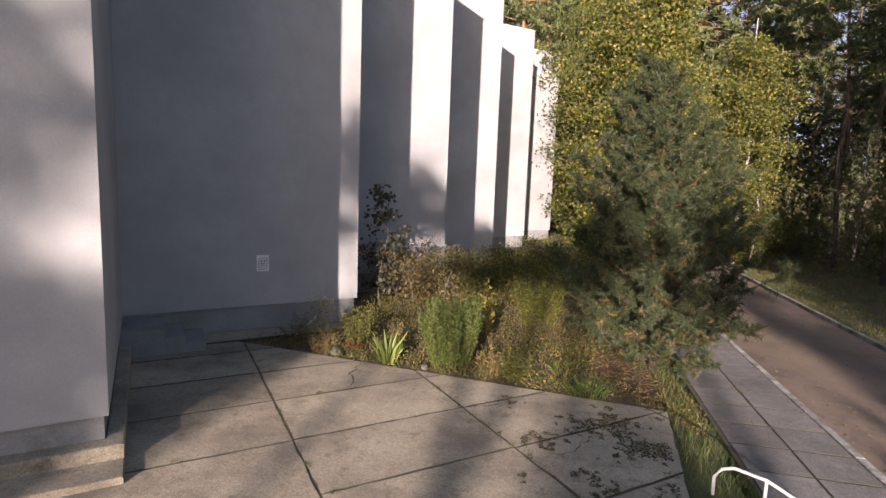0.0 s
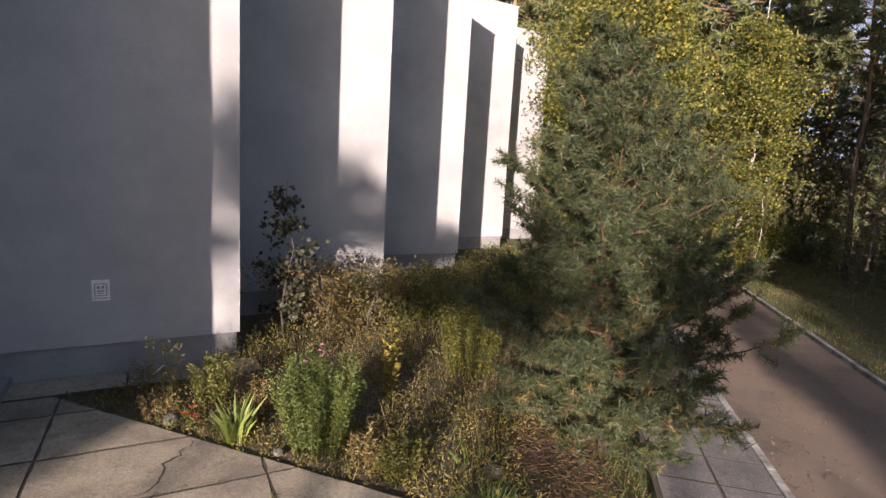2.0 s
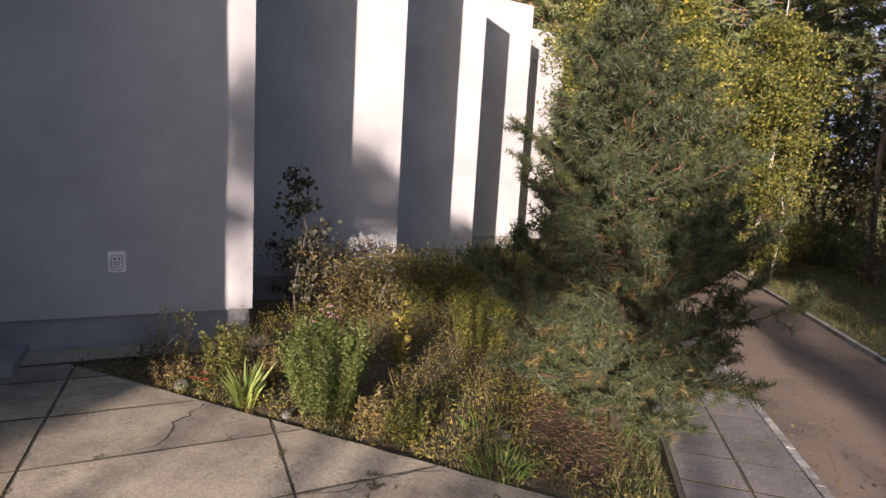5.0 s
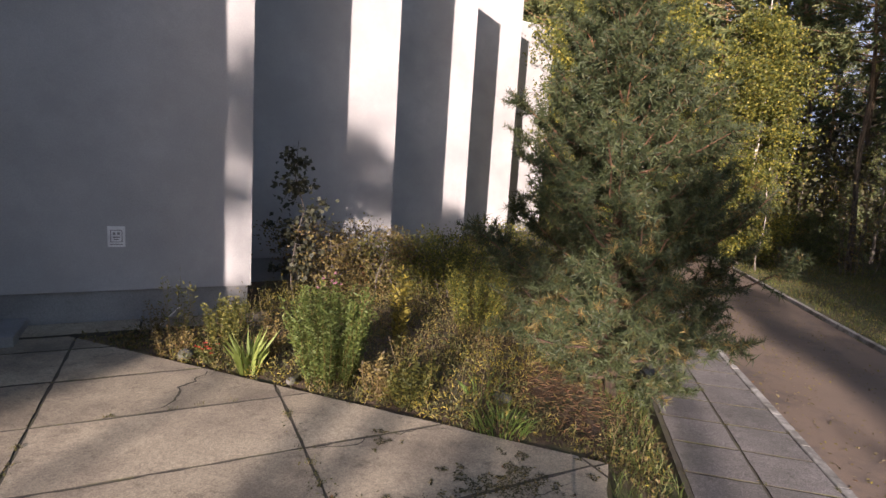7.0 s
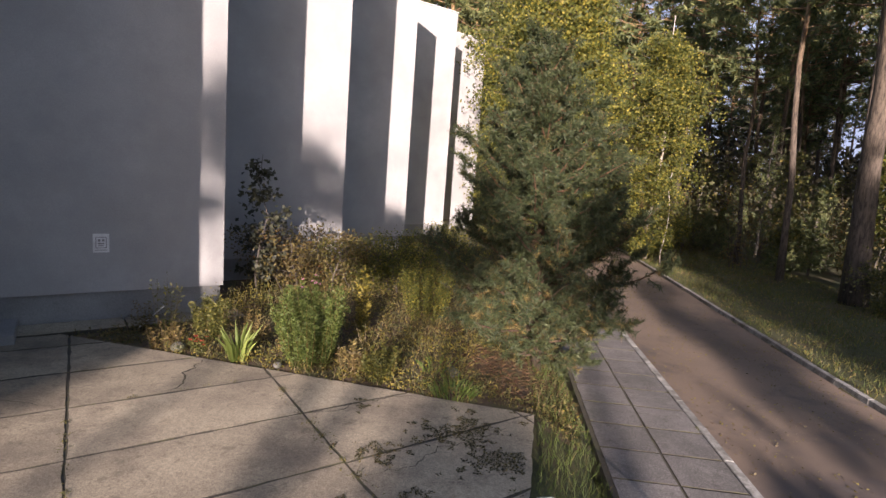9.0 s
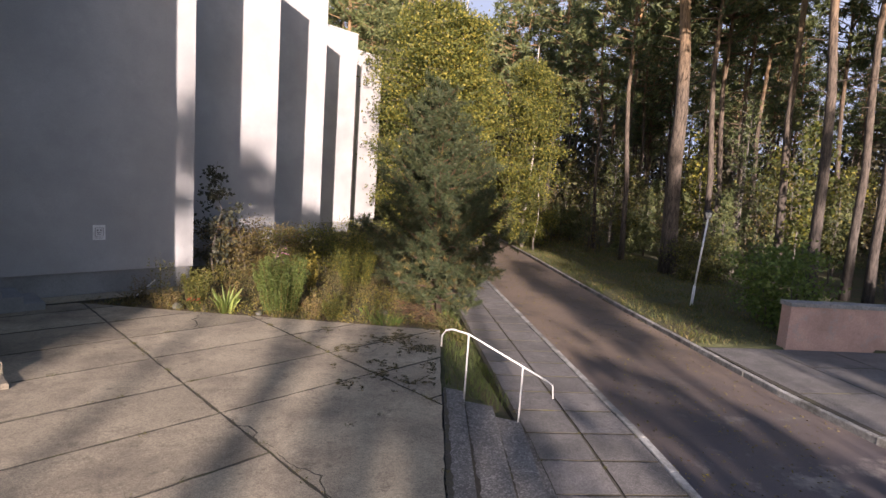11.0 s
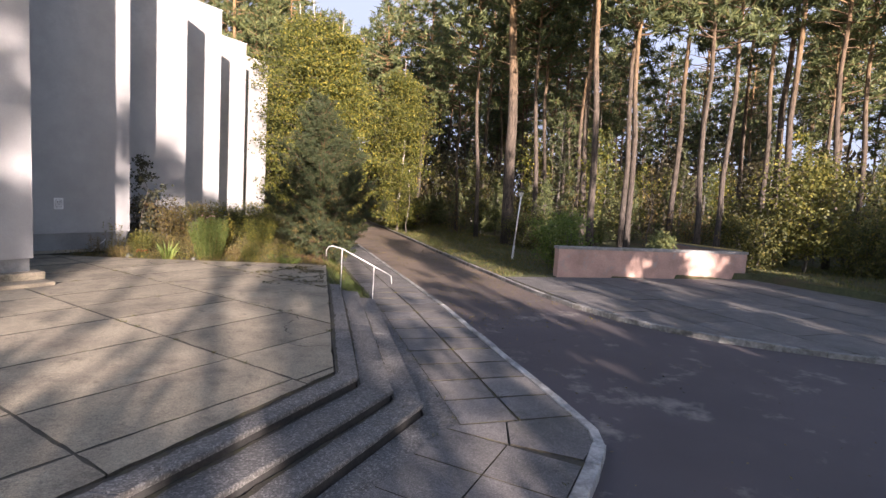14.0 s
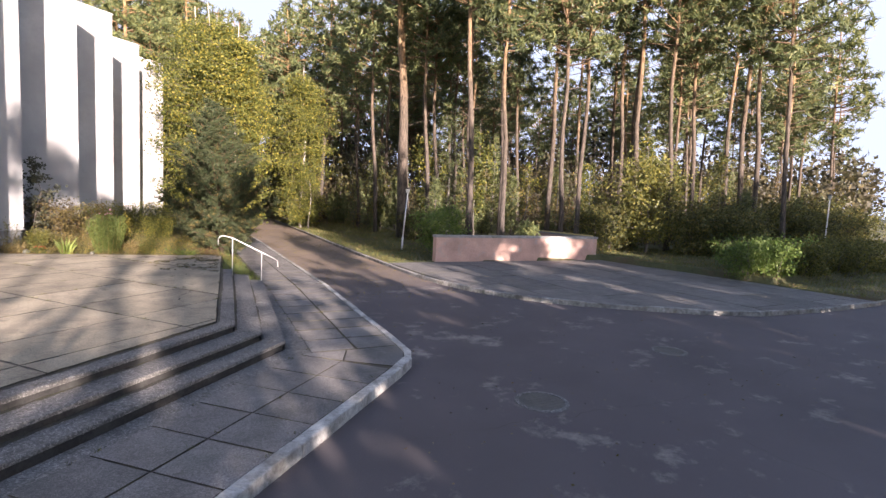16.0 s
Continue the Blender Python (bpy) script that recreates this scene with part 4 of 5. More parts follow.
def spread(n, inside, gap, taken, seed):
    """n places inside a region, a gap apart from those taken."""
    r, out = random.Random(seed), []
    tries = 0
    while len(out) < n and tries < 20000:
        tries += 1
        x, y = r.uniform(-40, 75), r.uniform(-6, 95)
        if x > 23 and r.random() < 0.5:
            continue
        if inside(x, y) and all((x - a) ** 2 + (y - b) ** 2 > gap * gap for a, b in taken):
            taken.append((x, y))
            out.append((x, y, r.gauss(155, 55), r.uniform(0.85, 1.15)))
    return out


def in_wood(x, y):
    """East and north of the lane, behind the planter and the verge, and beyond the building."""
    if x > 2.32 * (y + 9.8):
        return False
    if y > 56 and x > -25:
        return True
    if x > far_x(y) + 3.2 and y > 16.5 + max(0, (x - 22)) * -0.25 and y > 6 + max(0, 22 - x) * 3:
        return True
    if x > 27 and y > 6 and x + y > 38:
        return True
    if y > 40 and x < kerb_x(y) - 2.5 and x > 2.6 - 0.9 * (y - 36.2):
        return True
    return False


taken = [(0.6, 41.5), (2.8, 40.0), (-3.5, 45.0), (15.4, 22.6), (17.4, 22.8), (19.0, 20.0), (15.6, 14.6), (17.6, 14.3), (21.2, 13.4), (21.6, 12.6), (28.9, 16.0), (28.2, 14.0), (29.0, 12.0), (31.3, 12.0), (34.0, 10.4), (31.6, 6.3), (18.2, 43.1), (16.9, 44.3)]
pines = [forest_pine(23, 0.36, 0.045, 0.3), forest_pine(22, 0.17, 0.045, 1.9, 0.58, 0.7), forest_pine(21, 0.14, 0.055, 3.1, 0.55, 0.7), forest_pine(24, 0.19, 0.035, 4.4, 0.64, 0.7), forest_pine(19, 0.125, 0.06, 5.2, 0.5, 0.7)]
far_pines = [forest_pine(22, 0.16, 0.04, 0.9, 0.52, 0.35), forest_pine(20, 0.13, 0.05, 2.3, 0.45, 0.35), forest_pine(24, 0.18, 0.03, 3.7, 0.56, 0.35)]
far_picked = [[], [], []]
picked = {0: [(15.4, 22.6, 160, 1.0), (-3.5, 45.0, 90, 0.85)], 1: [(15.6, 14.6, 150, 1.0), (17.6, 14.3, 185, 0.85), (28.9, 16.0, 180, 1.0), (31.3, 12.0, 140, 0.9)], 2: [(17.4, 22.8, 170, 1.05), (21.6, 12.6, 40, 0.95), (18.2, 43.1, 90, 1.0), (29.0, 12.0, 170, 1.1)], 3: [(19.0, 20.0, 140, 0.92), (28.2, 14.0, 150, 1.0), (34.0, 10.4, 160, 0.95), (16.9, 44.3, 40, 0.9)], 4: [(21.2, 13.4, 190, 1.1), (0.6, 41.5, 0, 1.0), (2.8, 40.0, 50, 1.05), (31.6, 6.3, 90, 1.1)]}
far_picked[0] += [(12.5, 58, 10, 1.0), (8.0, 57, 90, 1.05), (13.2, 44, 200, 0.95), (14.4, 38, 300, 1.0), (-6.0, 47, 30, 1.05), (-12, 58, 70, 1.0)]
far_picked[1] += [(14.5, 61, 50, 1.1), (16.0, 57, 130, 1.1), (12.2, 40.5, 20, 1.0), (-9.0, 52, 140, 1.1), (2.0, 47, 240, 1.05)]
far_picked[2] += [(10.0, 60, 0, 1.0), (11.5, 64, 160, 1.0), (6.0, 60, 220, 1.0), (13.6, 49, 80, 0.9), (-2.0, 50, 310, 1.0)]
taken += [p[:2] for row in far_picked for p in row]
for x, y, turn, size in spread(208, in_wood, 1.6, taken, 21):
    if x * x + y * y > 38 ** 2:
        far_picked[int(x * 7 + y * 13) % 3].append((x, y, turn, size))
    else:
        picked[int(x * 7 + y * 13) % 4 + 1].append((x, y, turn, size))
for k, ob in enumerate(pines):
    put(ob, picked[k])
for ob, places in zip(far_pines, far_picked):
    put(ob, places)

under = [
    leafy("sapling", "thin understorey sapling with green autumn leaves", "sapling", 6.2, 0.04, 1.3, 0.25, 1000, 0.18, WOOD_LEAF, GREY_BARK, "understorey", 34),
    leafy("sapling", "thin understorey sapling with yellowing leaves", "sapling", 7.4, 0.045, 1.3, 0.3, 950, 0.18, BIRCH_LEAF, GREY_BARK, "understorey", 30),
    leafy("forest_shrub", "dense dark green shrub at the edge of the wood", "shrub", 3.0, 0.03, 1.5, 0.08, 1000, 0.20, WOOD_LEAF, GREY_BARK, "understorey", 60, 0, 4, 0.7, 0.25),
    leafy("forest_shrub", "brownish bare shrub under the pines", "shrub", 3.4, 0.025, 1.3, 0.10, 800, 0.15, BROWN_LEAF, TWIG, "understorey", 60, 0, 6, 0.7, 0.3),
    leafy("bare_sapling", "thin pale bare stem under the pines", "sapling", 7.5, 0.04, 0.7, 0.35, 160, 0.13, BROWN_LEAF, GREY_BARK, "understorey", 18),
    leafy("thicket", "bare brown thicket of thin stems under the pines", "shrub", 4.6, 0.018, 1.0, 0.12, 420, 0.12, BROWN_LEAF, TWIG, "understorey", 40, 0, 8, 0.6, 0.35),
    spruce(4.2, 1.25, 4, "understorey"),
    spruce(8.5, 1.7, 3, "understorey"),
    spruce(2.4, 0.9, 4, "understorey"),
]
spots = spread(430, lambda x, y: in_wood(x, y) and y < 66 and x < 2.1 * (y + 9.8), 1.1, list(taken), 5)
shares = [[] for _ in under]
for k, s in enumerate(spots):
    shares[(5, 5, 4, 0, 8, 6, 3, 4, 1, 2, 7, 3, 6, 0)[(k * 5 + int(s[0])) % 14]].append(s)
for ob, places in zip(under, shares):
    put(ob, places)

# far wood behind everything: one mass of loose foliage and poles
n = 56000
ang = rng.uniform(-0.95, 1.3, n)
dist = rng.uniform(78, 125, n)
cx, cy = dist * np.sin(ang), dist * np.cos(ang)
hi = 13 + 5 * np.sin(ang * 9) * np.sin(ang * 23) + rng.normal(size=n) * 1.5
hi = np.where(ang > 0.98, 9.0 + 2.0 * np.sin(ang * 31) + rng.normal(size=n) * 1.2, hi)
cz = hi * rng.uniform(0.0, 1.0, n) ** 0.7
roots = np.stack([cx, cy, cz], 1)
v, f = leaf_mesh(roots, unit(ball(n) + np.array([0, 0, 0.2])), rng.uniform(0.5, 1.2, n), 0.55)
# leaf colour darkened to stand for the wood's shade
tagged(quick("far_wood", v, f, SHADED_LEAF), "distant wood behind the pines, its shade put into dark leaf colours", "wood", kind="stuff")

# low growth deep in the wood, which closes the view between the trunks
n = 42000
ang, dist = rng.uniform(-0.05, 1.22, n), rng.uniform(50, 78, n)
cx, cy = dist * np.sin(ang), dist * np.cos(ang) - 9
cz = (5.5 + 2.2 * np.sin(ang * 37) + 1.5 * np.sin(ang * 61)) * rng.uniform(0.0, 1.0, n) ** 1.1
v, f = leaf_mesh(np.stack([cx, cy, cz], 1), unit(ball(n) + np.array([0, 0, 0.2])), rng.uniform(0.22, 0.55, n), 0.26)
# same darkened leaves: shade between the trunks is painted into them
tagged(quick("deep_undergrowth", v, f, SHADED_LEAF), "leafy undergrowth deep between the pines, shade put into its leaf colours", "undergrowth", kind="stuff")

# birches over the lane, yellow-green
birch = leafy("birch_tree", "leafy birch turning yellow beside the lane", "birch tree", 14.5, 0.13, 2.9, 0.08, 36000, 0.125, BIRCH_LEAF, BIRCH_BARK, "birches", 330, 0.30, 1, 0.45, loose=0.075, small=True)
put(birch, [(5.3, 26.5, 0, 0.92), (3.7, 28.5, 120, 1.0), (5.7, 32.0, 220, 1.0), (3.6, 35.5, 60, 1.1), (6.0, 38.5, 300, 1.05), (6.2, 46, 20, 1.05), (2.5, 43, 80, 1.1), (10.8, 31.5, 200, 0.86), (13.6, 46.5, 140, 0.9), (-1, 49, 10, 1.1)])
put(leafy("young_birch", "slender young birch with yellow-green leaves on the verge", "birch tree", 5.4, 0.045, 1.25, 0.28, 2600, 0.12, BIRCH_LEAF, BIRCH_BARK, "", 60, 0.2), [(10.9, 29.5, 0, 0.85)])

# shrubs at the planter and the edge of the wood
put(leafy("planter_shrub", "rounded yellow-green shrub behind the planter wall", "shrub", 2.7, 0.03, 1.35, 0.1, 4200, 0.12, BRIGHT_LEAF, GREY_BARK, "", 70, 0, 5, 0.6, 0.2), [(13.0, 12.6, 0, 1.0)])
put(leafy("edge_tree", "spreading leafy young oak at the edge of the wood", "tree", 5.6, 0.09, 2.6, 0.22, 6000, 0.15, GREEN_LEAF, GREY_BARK, "", 100, 0.05, 1, 0.5), [(25.2, 10.6, 0, 1.0)])
put(leafy("edge_shrub", "broad dark shrub at the edge of the wood", "shrub", 3.0, 0.04, 2.0, 0.05, 4800, 0.13, WOOD_LEAF, GREY_BARK, "edge shrubs", 90, 0, 5, 0.5, 0.35), [(23.4, 12.2, 0, 0.9), (27.6, 9.6, 70, 1.0), (30.5, 9.2, 140, 1.0), (26.0, 13.5, 200, 1.1), (36.5, 11.5, 10, 1.05), (15.6, 20.5, 30, 0.7), (29.4, 8.0, 100, 1.0), (33.8, 8.6, 160, 1.15), (38.0, 8.8, 240, 1.2), (42.5, 9.5, 300, 1.3), (35.0, 6.6, 15, 0.9), (39.4, 6.9, 75, 1.0), (46.5, 9.5, 135, 1.2)])
put(spruce(1.1, 0.45, 9, ""), [(17.2, 11.6, 0, 1.3)])

rng = np.random.default_rng(77)

# trees behind the walk, whose shade falls on terrace, road and wall
shade_tree = leafy("shade_tree", "tall park tree with a high airy crown", "tree", 19.4, 0.36, 1.6, 0.91, 620, 0.30, GREEN_LEAF, GREY_BARK, "shade trees", 16, 0, 1, 0.5)
full_tree = leafy("shade_tree", "full-crowned park tree beside the yard", "tree", 19.8, 0.34, 1.8, 0.82, 900, 0.32, GREEN_LEAF, GREY_BARK, "shade trees", 24, 0, 1, 0.5)
tall_tree = leafy("shade_tree", "tall dense park tree beside the yard", "tree", 18.0, 0.26, 2.3, 0.52, 5200, 0.34, GREEN_LEAF, GREY_BARK, "shade trees", 90, 0, 1, 0.35)
shade_shrub = leafy("shade_shrub", "broad leafy shrub beside the yard", "shrub", 6.6, 0.08, 2.1, 0.04, 980, 0.42, GREEN_LEAF, GREY_BARK, "shade shrubs", 44, 0, 3, 0.4, 0.5)
put(shade_tree, [(-3.95, -44, 0, 1.0), (-2.95, -46.5, 70, 1.02), (-4.32, -45, 140, 1.0), (-9.5, -43.5, 200, 0.98), (-13.8, -44, 250, 1.0), (-0.6, -49, 300, 1.04), (-11.5, -48, 30, 1.03), (-8.3, -44, 200, 1.0)])
park_tree = leafy("park_tree", "tall broad park tree far behind the yard", "tree", 26.0, 0.28, 3.2, 0.70, 3800, 0.36, GREEN_LEAF, GREY_BARK, "shade trees", 80, 0, 1, 0.4)
put(park_tree, [(30.0, -56, 0, 0.85)])

# a compact crown whose shade lies on the bay walls
wall_tree = leafy("shade_tree", "tall park tree with a small dense crown", "tree", 20.3, 0.2, 1.45, 0.935, 480, 0.30, GREEN_LEAF, GREY_BARK, "shade trees", 16, 0, 1, 0.5)
put(wall_tree, [(-8.9, -46.5, 200, 0.82), (-8.6, -47.5, 60, 0.75), (-9.4, -45, 300, 0.77), (-7.7, -47, 0, 1.075), (-6.4, -47.5, 120, 1.07), (-2.5, -45, 80, 0.745), (-1.5, -45.5, 170, 0.745), (-2.0, -46.5, 30, 0.785), (-9.3, -48, 130, 0.89), (-8.5, -44, 250, 0.80)])
put(full_tree, [(-2.2, -44, 10, 0.70), (4.1, -44.5, 220, 0.97), (7.1, -44, 20, 0.97), (-10.3, -45, 0, 0.80), (-8.7, -47, 90, 0.82), (-9.6, -43, 150, 0.84), (-9.0, -45.5, 300, 0.93), (-10.0, -47, 20, 0.90), (-11.6, -46, 220, 0.82)])
put(tall_tree, [(10.0, -29, 30, 1.08), (10.2, -31, 200, 1.15), (11.0, -24, 0, 0.72), (14.2, -22, 60, 0.70), (19.2, -23, 180, 0.72), (23.0, -25, 240, 0.74), (26.0, -24, 90, 0.72), (29.4, -25, 20, 0.74), (33.5, -25, 110, 0.8), (37.5, -25, 170, 0.82), (41.5, -26, 230, 0.85), (18.0, -31, 50, 0.86), (23.8, -31, 210, 0.9), (25.4, -32, 290, 0.88), (27.6, -31, 10, 0.9), (29.8, -32, 80, 0.9), (32.0, -31, 160, 0.9), (34.4, -32, 240, 0.92)])
put(shade_shrub, [(-11.5, -24.0, 0, 1.0), (-9.0, -25, 40, 1.06), (-7.6, -25.5, 70, 1.15), (-6.2, -24, 100, 1.1), (-4.6, -25, 40, 1.2), (-2.0, -24, 190, 1.04), (0.2, -24.6, 80, 0.93), (2.9, -24.5, 120, 0.93), (3.9, -24, 70, 0.95), (5.0, -23, 160, 1.25), (6.8, -25, 200, 1.3), (8.6, -23, 250, 1.3), (10.6, -24, 240, 0.98), (12.6, -25, 280, 1.2), (14.6, -23, 320, 1.1), (16.8, -25, 0, 0.85), (19.4, -23, 40, 1.25), (22.0, -25, 80, 1.25), (24.6, -24, 120, 1.2), (27.4, -25, 160, 1.2), (30.5, -24, 200, 1.2), (34, -25, 20, 1.2), (1.4, -27.5, 20, 1.08), (4.2, -27.5, 120, 1.4), (7.6, -28, 60, 1.5), (9.6, -27.5, 200, 1.2), (4.4, -26.4, 90, 1.4), (5.8, -26.6, 10, 1.3), (5.9, -24.2, 210, 1.4), (14.4, -27, 50, 1.55), (16.8, -27.5, 150, 1.5), (19.0, -27, 250, 1.45), (-3.3, -27.3, 15, 1.15), (-5.6, -27.0, 205, 1.28)])

# pale hazy sky far behind the wood
HAZE, ht, hb = material("sky_haze", 1.0)
glow = node(ht, "ShaderNodeEmission", Color=(0.60, 0.72, 0.92, 1), Strength=0.66)
ht.links.new(glow.outputs[0], ht.nodes["Material Output"].inputs[0])
arc = np.linspace(-0.9, 1.45, 40)
v = np.array([(1400 * math.sin(a), 1400 * math.cos(a), z) for z in (-20, 900) for a in arc])
f = np.array([(k, k + 1, k + 41, k + 40) for k in range(39)])
tagged(quick("backdrop", v, f, HAZE), "pale hazy evening sky behind the wood", "sky", kind="structure")
# ---- garden bed ----
rng = np.random.default_rng(78)



def blades(name, label, category, x, y, n, reach, length, width, mats, lean, kind="", spread_r=0.0, at_z=None, group=""):
    """A clump of upright blades."""
    a = rng.uniform(0, 6.28, n)
    r = np.sqrt(rng.uniform(0, 1, n)) * reach
    roots = np.stack([r * np.cos(a), r * np.sin(a), np.zeros(n) - 0.02], 1)
    w = unit(np.stack([np.cos(a) * lean * rng.uniform(0.2, 1.3, n), np.sin(a) * lean * rng.uniform(0.2, 1.3, n), np.ones(n)], 1))
    ln = length * rng.uniform(0.6, 1.1, n)
    side = unit(np.cross(w, rng.normal(size=(n, 3)))) * width / 2
    mid = roots + w * ln[:, None] * 0.55
    tip = roots + w * ln[:, None] + np.stack([np.cos(a), np.sin(a), -0.6 * np.ones(n)], 1) * (ln * lean * 0.35)[:, None]
    verts = np.stack([roots - side, roots + side, mid + side, mid - side, tip], 1).reshape(-1, 3)
    base = np.arange(n)[:, None] * 5
    faces = np.concatenate([base + np.array([[0, 1, 2]]), base + np.array([[0, 2, 3]]), base + np.array([[3, 2, 4]])], 1).reshape(-1, 3)
    e = thing(name, label, category, pose(x, y, ground_z(x, y) if at_z is None else at_z), group, kind)
    quick("foliage", verts, faces, mats, e)
    return e


def herb(name, label, x, y, height, radius, stems, leaf_n, size, leaf, stalk, flower=None, flowers=0, group="", lean=0.25):
    """A clump of leafy upright stems, with flowers on top where it has them."""
    e = thing(name, label, "plant", pose(x, y, ground_z(x, y)), group)
    bm = bmesh.new()
    roots, ways, heads = [], [], []
    for s in range(stems):
        a, r = rng.uniform(0, 6.28), radius * math.sqrt(rng.uniform(0, 1))
        b = np.array([math.cos(a) * r * 0.6, math.sin(a) * r * 0.6, -0.05])
        h = height * rng.uniform(0.7, 1.02) * (1 - 0.25 * r / max(radius, 0.01))
        tip = b + np.array([math.cos(a) * r * lean * 2 + rng.normal() * 0.03, math.sin(a) * r * lean * 2 + rng.normal() * 0.03, h])
        pts, rad = limb(b, tip, 0.006, 0.0025, 0.0, cuts=3)
        tube(bm, pts, rad, 3, False)
        g = rng.uniform(0.08, 1.0, leaf_n) ** 0.8
        p = b + (tip - b) * g[:, None] + rng.normal(size=(leaf_n, 3)) * 0.012
        w = ball(leaf_n) * np.array([1, 1, 0.4]) + np.array([0, 0, 0.45])
        roots.append(p)
        ways.append(unit(w))
        heads.append(tip)
    part("stalk_tuft", bm, stalk, e)
    roots, ways = np.concatenate(roots), np.concatenate(ways)
    v, f = leaf_mesh(roots, ways, size * rng.uniform(0.6, 1.2, len(roots)), size * 0.32)
    quick("leaves", v, f, leaf, e)
    if flower:
        heads = np.array(heads)[np.argsort([-h[2] for h in heads])[: max(1, flowers)]]
        k = 16
        c = np.repeat(heads, k, 0)
        w = unit(ball(len(c)) * np.array([1, 1, 0.3]) + np.array([0, 0, 0.25]))
        v, f = leaf_mesh(c, w, 0.035, 0.012)
        quick("flowers", v, f, flower, e, "small open flowers")
    return e


herb("aster_clump", "tall bushy green aster with a few pink flowers", -1.25, 11.1, 1.66, 0.52, 110, 100, 0.058, MID_LEAF, GRASS, PINK_FLOWER, 9, lean=0.27)
blades("iris_clump", "clump of bright sword-shaped iris leaves", "plant", -2.42, 11.08, 54, 0.12, 0.64, 0.040, IRIS_LEAF, 0.36)
herb("tall_weed", "thin tall weed with sparse leaves by the wall", -4.0, 11.75, 1.45, 0.22, 7, 26, 0.08, GREEN_LEAF, DRY, lean=0.3)
herb("dark_herb", "bushy dark green herb in the bed", -3.25, 11.85, 0.95, 0.35, 40, 40, 0.07, GREEN_LEAF, GRASS)
herb("red_flower", "low plant with small red flowers", -3.1, 11.2, 0.42, 0.18, 14, 16, 0.06, GREEN_LEAF, GRASS, RED_FLOWER, 10)
herb("dry_weed", "dry brown weed stalks", -3.75, 11.35, 0.55, 0.3, 34, 14, 0.06, BROWN_LEAF, DRY, group="dry weeds")
herb("dry_weed", "dry brown weed stalks", -2.45, 11.75, 0.85, 0.16, 16, 30, 0.06, BROWN_LEAF, DRY, group="dry weeds")
herb("dry_weed", "reddish dry weed stalks", -4.5, 11.9, 0.75, 0.16, 12, 22, 0.06, BROWN_LEAF, DRY, group="dry weeds")
herb("yellow_plant", "upright plant with bright yellow leaves", -0.75, 12.7, 1.65, 0.14, 7, 42, 0.12, YELLOW_LEAF, GRASS)
herb("yellow_shrub", "loose yellow-green shrub beside the young pine", 0.35, 14.2, 1.75, 0.6, 70, 70, 0.065, BIRCH_LEAF, GRASS)
herb("leafy_weed", "leafy green weed in the bed", -0.05, 10.75, 0.75, 0.3, 34, 34, 0.07, GREEN_LEAF, GRASS, group="leafy weeds")
herb("leafy_weed", "leafy weed with reddish tips", -0.55, 10.9, 0.65, 0.25, 24, 26, 0.07, BROWN_LEAF, DRY, group="leafy weeds")
blades("pale_clump", "pale lush grass clump at the slab edge", "plant", 1.05, 10.42, 150, 0.28, 0.32, 0.012, BRIGHT_LEAF, 0.55)
blades("pale_clump", "pale bent iris leaves in the bed", "plant", 0.75, 11.2, 24, 0.2, 0.42, 0.020, BRIGHT_LEAF, 0.6)
put(leafy("olive_bush", "rounded olive-brown bush before the bay wall", "bush", 1.55, 0.02, 1.0, 0.05, 8000, 0.058, BROWN_LEAF, TWIG, "", 110, 0, 8, 0.5, 0.3), [(-2.7, 16.1, 0, 1.1)])
put(leafy("olive_bush", "olive-green bush in the garden bed", "bush", 1.4, 0.02, 0.9, 0.05, 6500, 0.058, GREEN_LEAF, TWIG, "", 100, 0, 8, 0.5, 0.3), [(-1.6, 17.3, 0, 1.1)])
put(leafy("yellow_bush", "sunlit yellow-green bush in the garden bed", "bush", 1.6, 0.02, 1.0, 0.05, 6500, 0.06, BIRCH_LEAF, TWIG, "", 100, 0, 8, 0.5, 0.3), [(-0.4, 17.0, 0, 1.0), (0.7, 21.0, 90, 1.0)])
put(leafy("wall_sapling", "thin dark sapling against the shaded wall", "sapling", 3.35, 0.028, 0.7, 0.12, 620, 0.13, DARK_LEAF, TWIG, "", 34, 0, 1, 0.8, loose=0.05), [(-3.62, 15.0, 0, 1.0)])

# dark soil of the bed
gx, gy = np.arange(-6.7, 3.9, 0.25), np.arange(9.9, 26, 0.25)
v, idx = [], {}
fs = []
for r, y in enumerate(gy):
    for c, x in enumerate(gx):
        idx[r, c] = len(v)
        v.append((x, y, ground_z(x, y) + 0.015 + 0.02 * noise.noise((x * 3, y * 3, 0))))
for r in range(len(gy) - 1):
    for c in range(len(gx) - 1):
        x, y = gx[c] + 0.12, gy[r] + 0.12
        if y > 10.52 - 0.187 * (x + 1.5) and x < kerb_x(y) - 2.0:
            fs.append((idx[r, c], idx[r, c + 1], idx[r + 1, c + 1], idx[r + 1, c]))
tagged(quick("bed_soil", np.array(v), np.array(fs), SOIL, smooth=True), "brown crumbly soil of the garden bed", "soil", kind="structure")

